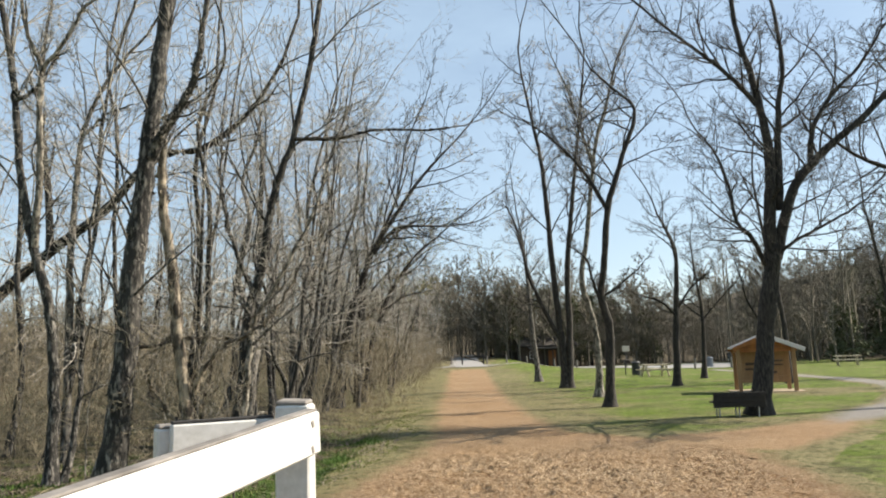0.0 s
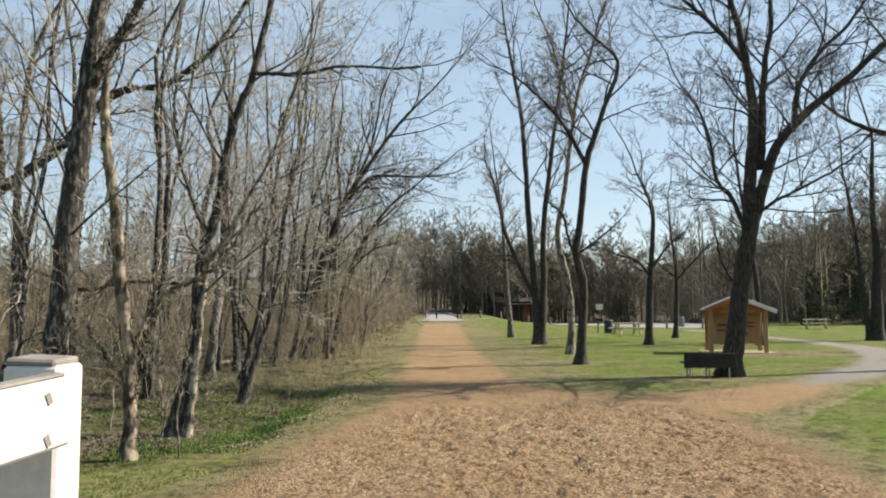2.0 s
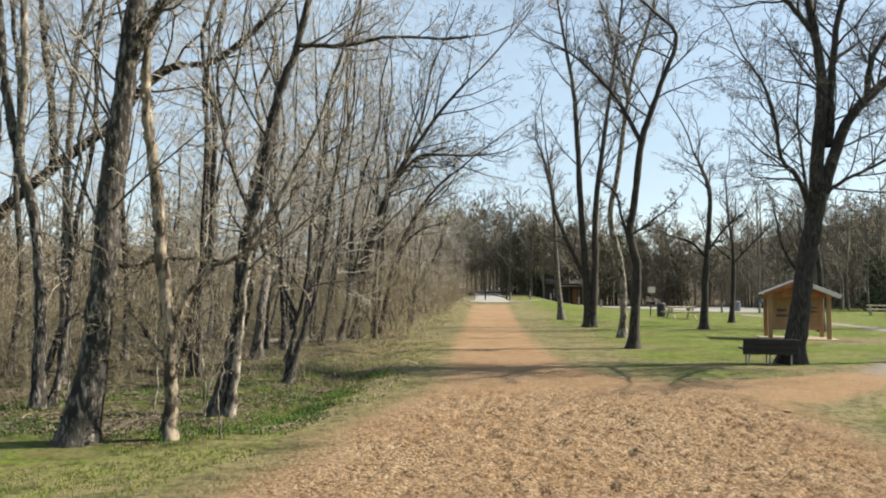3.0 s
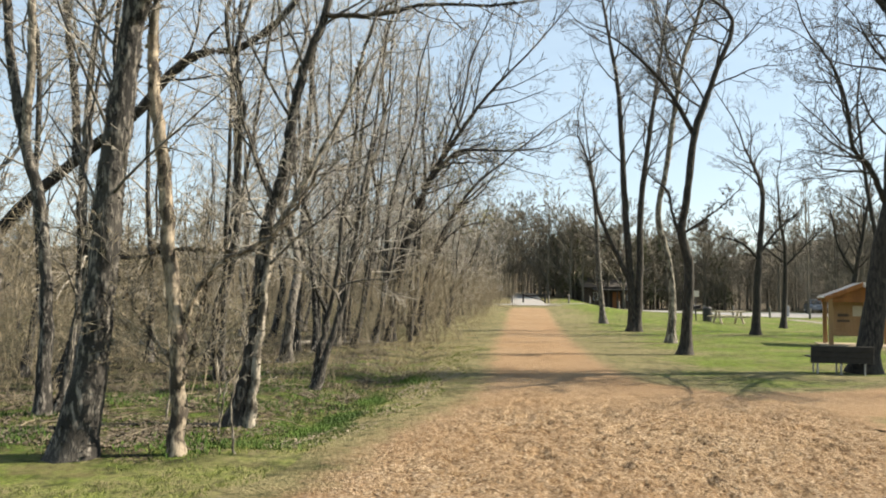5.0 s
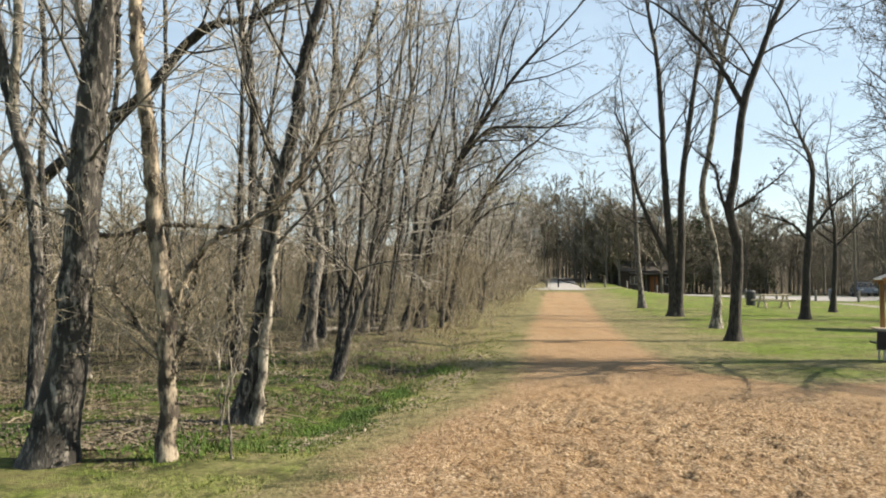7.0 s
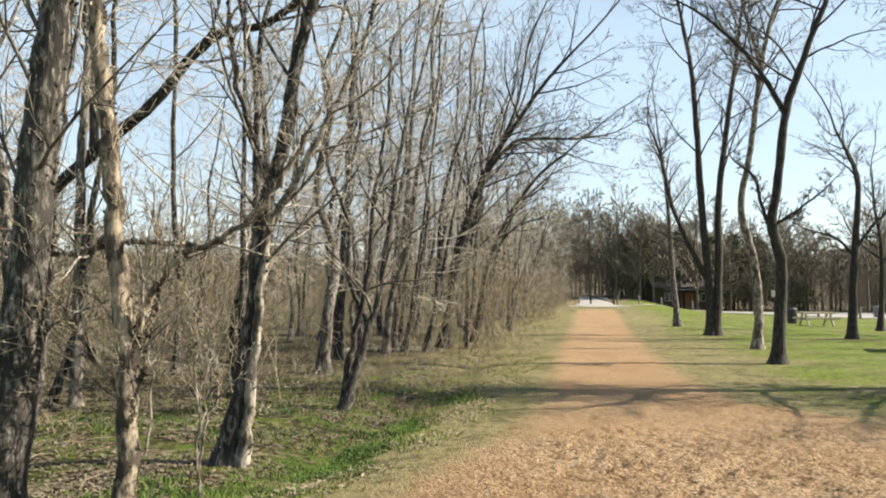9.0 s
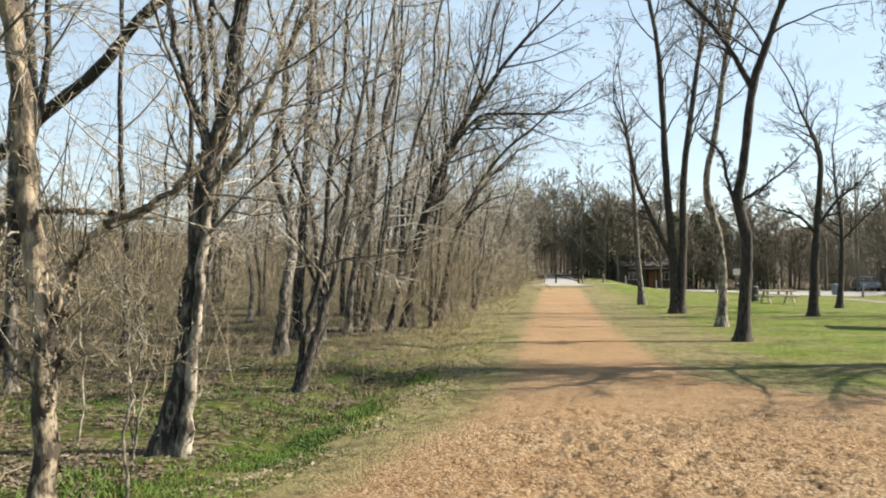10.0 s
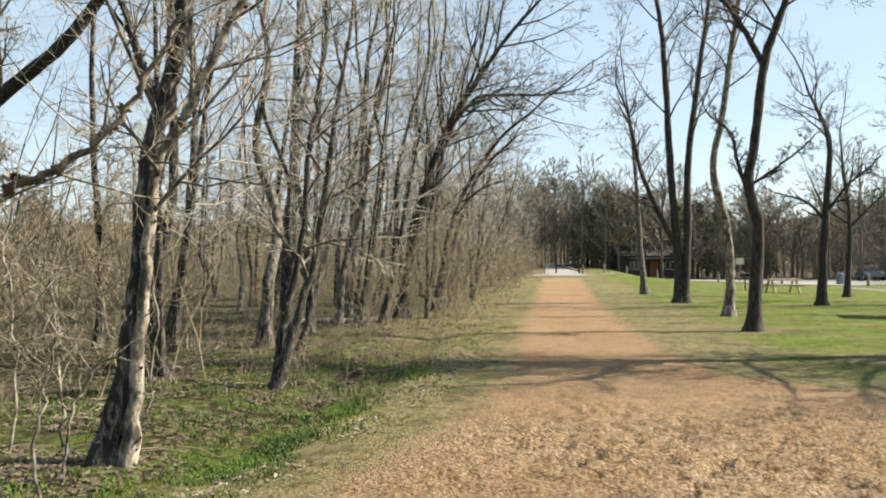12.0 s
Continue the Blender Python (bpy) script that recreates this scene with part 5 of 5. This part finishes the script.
# ---- grass, leaves and sticks ----
def blades(n, place, tall, rng_seed, wide=0.006):
    nr = np.random.default_rng(rng_seed)
    x, y = place(nr, n)
    n = len(x)
    z = height(x, y) - 0.01
    a, h = nr.uniform(0, 2 * math.pi, n), tall * nr.uniform(0.5, 1.3, n)
    bx, by = np.cos(a) * wide, np.sin(a) * wide
    lx, ly = nr.normal(0, 0.45, n) * h, nr.normal(0, 0.45, n) * h
    v = np.stack([np.stack([x - bx, y - by, z], 1), np.stack([x + bx, y + by, z], 1),
                  np.stack([x + bx * 0.3 + lx, y + by * 0.3 + ly, z + h], 1), np.stack([x - bx * 0.3 + lx, y - by * 0.3 + ly, z + h], 1)], 1).reshape(-1, 3)
    return v, np.arange(4 * n).reshape(-1, 4)


def bank(lo, hi, y0, y1, power=1.5):
    def f(nr, n):
        y = y0 + (y1 - y0) * nr.random(n) ** power
        t = nr.random(n)
        clump = value_noise(y * 1.3, t * 9, 31)
        x = np.interp(y, PATH_Y, PATH_L) - lo - (hi - lo) * np.clip(t * 0.75 + clump * 0.25, 0, 1)
        keep = value_noise(x * 1.7 + lo * 5, y * 1.2, 34) > 0.38
        return x[keep], y[keep]
    return f


def lawn_place(nr, n):
    y = 8 + 34 * nr.random(n) ** 1.2
    x = np.interp(y, PATH_Y, PATH_R) + 0.1 + nr.random(n) ** 1.2 * 15
    side = np.interp(x, SIDE_R[:, 0], SIDE_R[:, 1]) - 0.6 < y
    side &= y < np.interp(x, SIDE_L[:, 0], SIDE_L[:, 1]) + 0.6
    keep = (value_noise(x * 0.9, y * 0.9, 35) * 0.6 + value_noise(x * 3, y * 3, 36) * 0.4 > 0.5) & ~side
    return x[keep], y[keep]


def patch(nr, n):
    t = np.clip(nr.normal(0, 1, (n, 2)), -1.9, 1.9)
    x, y = -2.42 + 0.27 * t[:, 0] + 0.1 * t[:, 1], 12.2 + 1.3 * t[:, 1]
    keep = value_noise(x * 2.6, y * 1.8, 33) > 0.52
    return x[keep], y[keep]


stuff("bank_grass", blades(20000, bank(0.15, 2.4, 6, 26), 0.03, 5), BLADE, "short green grass along the path's bank", "grass")
def leafy(n, place, tall, size, seed):
    nr = np.random.default_rng(seed)
    x, y = place(nr, n)
    z = height(x, y) + tall * nr.random(len(x)) ** 1.6
    return leaf_cloud(np.stack([x, y, z], 1), size, random.Random(seed), 2, 0.018)


stuff("lush_grass", blades(6500, patch, 0.055, 16, 0.004), LUSH, "bright lush grass in the damp hollow", "grass")
stuff("lush_plants", leafy(2600, patch, 0.06, 0.014, 6), LUSH, "lush dark green plants in the damp hollow", "plants")
stuff("dry_grass", blades(12000, bank(0.6, 5.0, 15, 60, 1.1), 0.10, 7, 0.005), STRAW, "pale dry straw grass along the woods' edge", "grass")
stuff("lawn_grass", blades(90000, lawn_place, 0.02, 8, 0.006), BLADE, "short patchy lawn grass", "grass")


def litter(n, place, size, seed):
    nr = np.random.default_rng(seed)
    x, y = place(nr, n)
    n = len(x)
    z = height(x, y) + 0.015
    a = nr.uniform(0, 6.28, n)
    s = size * nr.uniform(0.5, 1.3, n)
    t = nr.normal(0, 0.35, (n, 2)) * s[:, None]
    c, d = np.cos(a) * s, np.sin(a) * s
    v = np.stack([np.stack([x - c, y - d, z + t[:, 0]], 1), np.stack([x + d * 0.55, y - c * 0.55, z], 1),
                  np.stack([x + c, y + d, z + t[:, 1]], 1), np.stack([x - d * 0.55, y + c * 0.55, z + 0.004], 1)], 1).reshape(-1, 3)
    return v, np.arange(4 * n).reshape(-1, 4)


stuff("ditch_leaves", litter(1300, bank(0.45, 1.3, 9.8, 19, 1.0), 0.026, 29), LEAF_PALE, "pale dead leaves gathered along the ditch", "leaves", False)
stuff("leaf_litter", litter(42000, bank(1.0, 7.5, 9.5, 30), 0.027, 9), LEAF_DRY, "fallen brown oak leaves on the bank", "leaves", False)


def log(x, y, length, r, turn, label, mat):
    lg = thing("fallen_log", pose(x, y, ground_at(x, y) + r * 0.7, 0, 0, turn), label, "log")
    line = smooth_line([(-length / 2, 0, 0.0), (-length / 6, 0.08, 0.03), (length / 5, -0.06, 0.02), (length / 2, 0.05, 0.05)], r, r * 0.7, 4, 0.01, R)
    mesh_part("trunk", quads_mesh("trunk", *gather([line], 9)), mat, lg)
    mesh_part("snag", quads_mesh("snag", *gather([smooth_line([(length / 5, 0, 0), (length / 4, 0.1, 0.25), (length / 3.4, 0.2, 0.45)], r * 0.4, r * 0.15, 3)], 6)), mat, lg)
    return lg


log(-5.6, 25.0, 2.2, 0.09, 18, "pale bleached log lying at the woods' edge", BARK_PALE)


for pts in ([(-3.33, 10.47, -0.02), (-3.34, 10.47, 0.46), (-3.4, 10.47, 1.16), (-3.42, 10.47, 1.5)], [(-3.31, 10.44, -0.02), (-3.27, 10.45, 0.34), (-3.15, 10.46, 0.73), (-2.95, 10.47, 0.86), (-2.8, 10.5, 0.8)],
            [(-2.75, 9.45, -0.02), (-2.8, 9.45, 0.5), (-2.7, 9.45, 0.95), (-2.72, 9.45, 1.35)], [(-4.3, 11.2, -0.02), (-4.25, 11.2, 0.8), (-4.35, 11.2, 1.7), (-4.2, 11.2, 2.5)],
            [(-4.9, 10.2, -0.02), (-4.95, 10.2, 0.9), (-4.8, 10.2, 1.8), (-4.85, 10.2, 2.6)], [(-3.9, 12.6, -0.02), (-3.8, 12.6, 0.9), (-3.9, 12.6, 1.9), (-3.7, 12.6, 2.8)]):
    make_tree("sapling", [(pts, 0.012, 0.005)], R, config(seg=(4, 3, 2), kids=(7, 3, 2), ratio=0.35, crook=0.18, angle=(30, 70), thin=0.0022, max_r=(0.006, 0.004, 0.003)), BARK_PALE, BARK_PALE, TWIG_GREY,
              "thin pale leafless sapling among the leaf litter", "saplings near the path", start=0.35, foot_flare=(0.2, 0.1))


# ---- woodland floor: sticks and low green plants ----
def lying_sticks(n, place, rng, seed):
    nr = np.random.default_rng(seed)
    x, y = place(nr, n)
    lines = []
    for a, b in zip(x, y):
        t, ln = rng.uniform(0, 6.283), rng.uniform(0.12, 0.5)
        pts = []
        for k in range(4):
            px, py = a + math.cos(t) * ln * k / 3 + rng.gauss(0, 0.02), b + math.sin(t) * ln * k / 3 + rng.gauss(0, 0.02)
            pts.append(Vector((px, py, ground_at(px, py) + 0.015 + rng.random() * 0.05)))
        r = rng.uniform(0.003, 0.007)
        lines.append((pts, [r, r * 0.9, r * 0.75, r * 0.5]))
    return gather(lines, 4)


stuff("fallen_sticks", lying_sticks(330, bank(1.2, 8.0, 9.5, 30), R, 17), TWIG_TAN, "tan fallen sticks strewn over the woodland floor", "sticks")


def clumps(n, rng_seed):
    nr = np.random.default_rng(rng_seed)
    cy = 9.4 + 9 * nr.random(70) ** 1.3
    cx = np.interp(cy, PATH_Y, PATH_L) - 1.0 - 4.5 * nr.random(70)

    def f(gen, m):
        k = gen.integers(0, 70, m)
        return cx[k] + gen.normal(0, 0.16, m), cy[k] + gen.normal(0, 0.2, m)
    return blades(n, f, 0.055, rng_seed + 1, 0.009)


stuff("low_plants", clumps(7000, 19), LUSH, "clumps of fresh green weeds among the leaves", "plants")
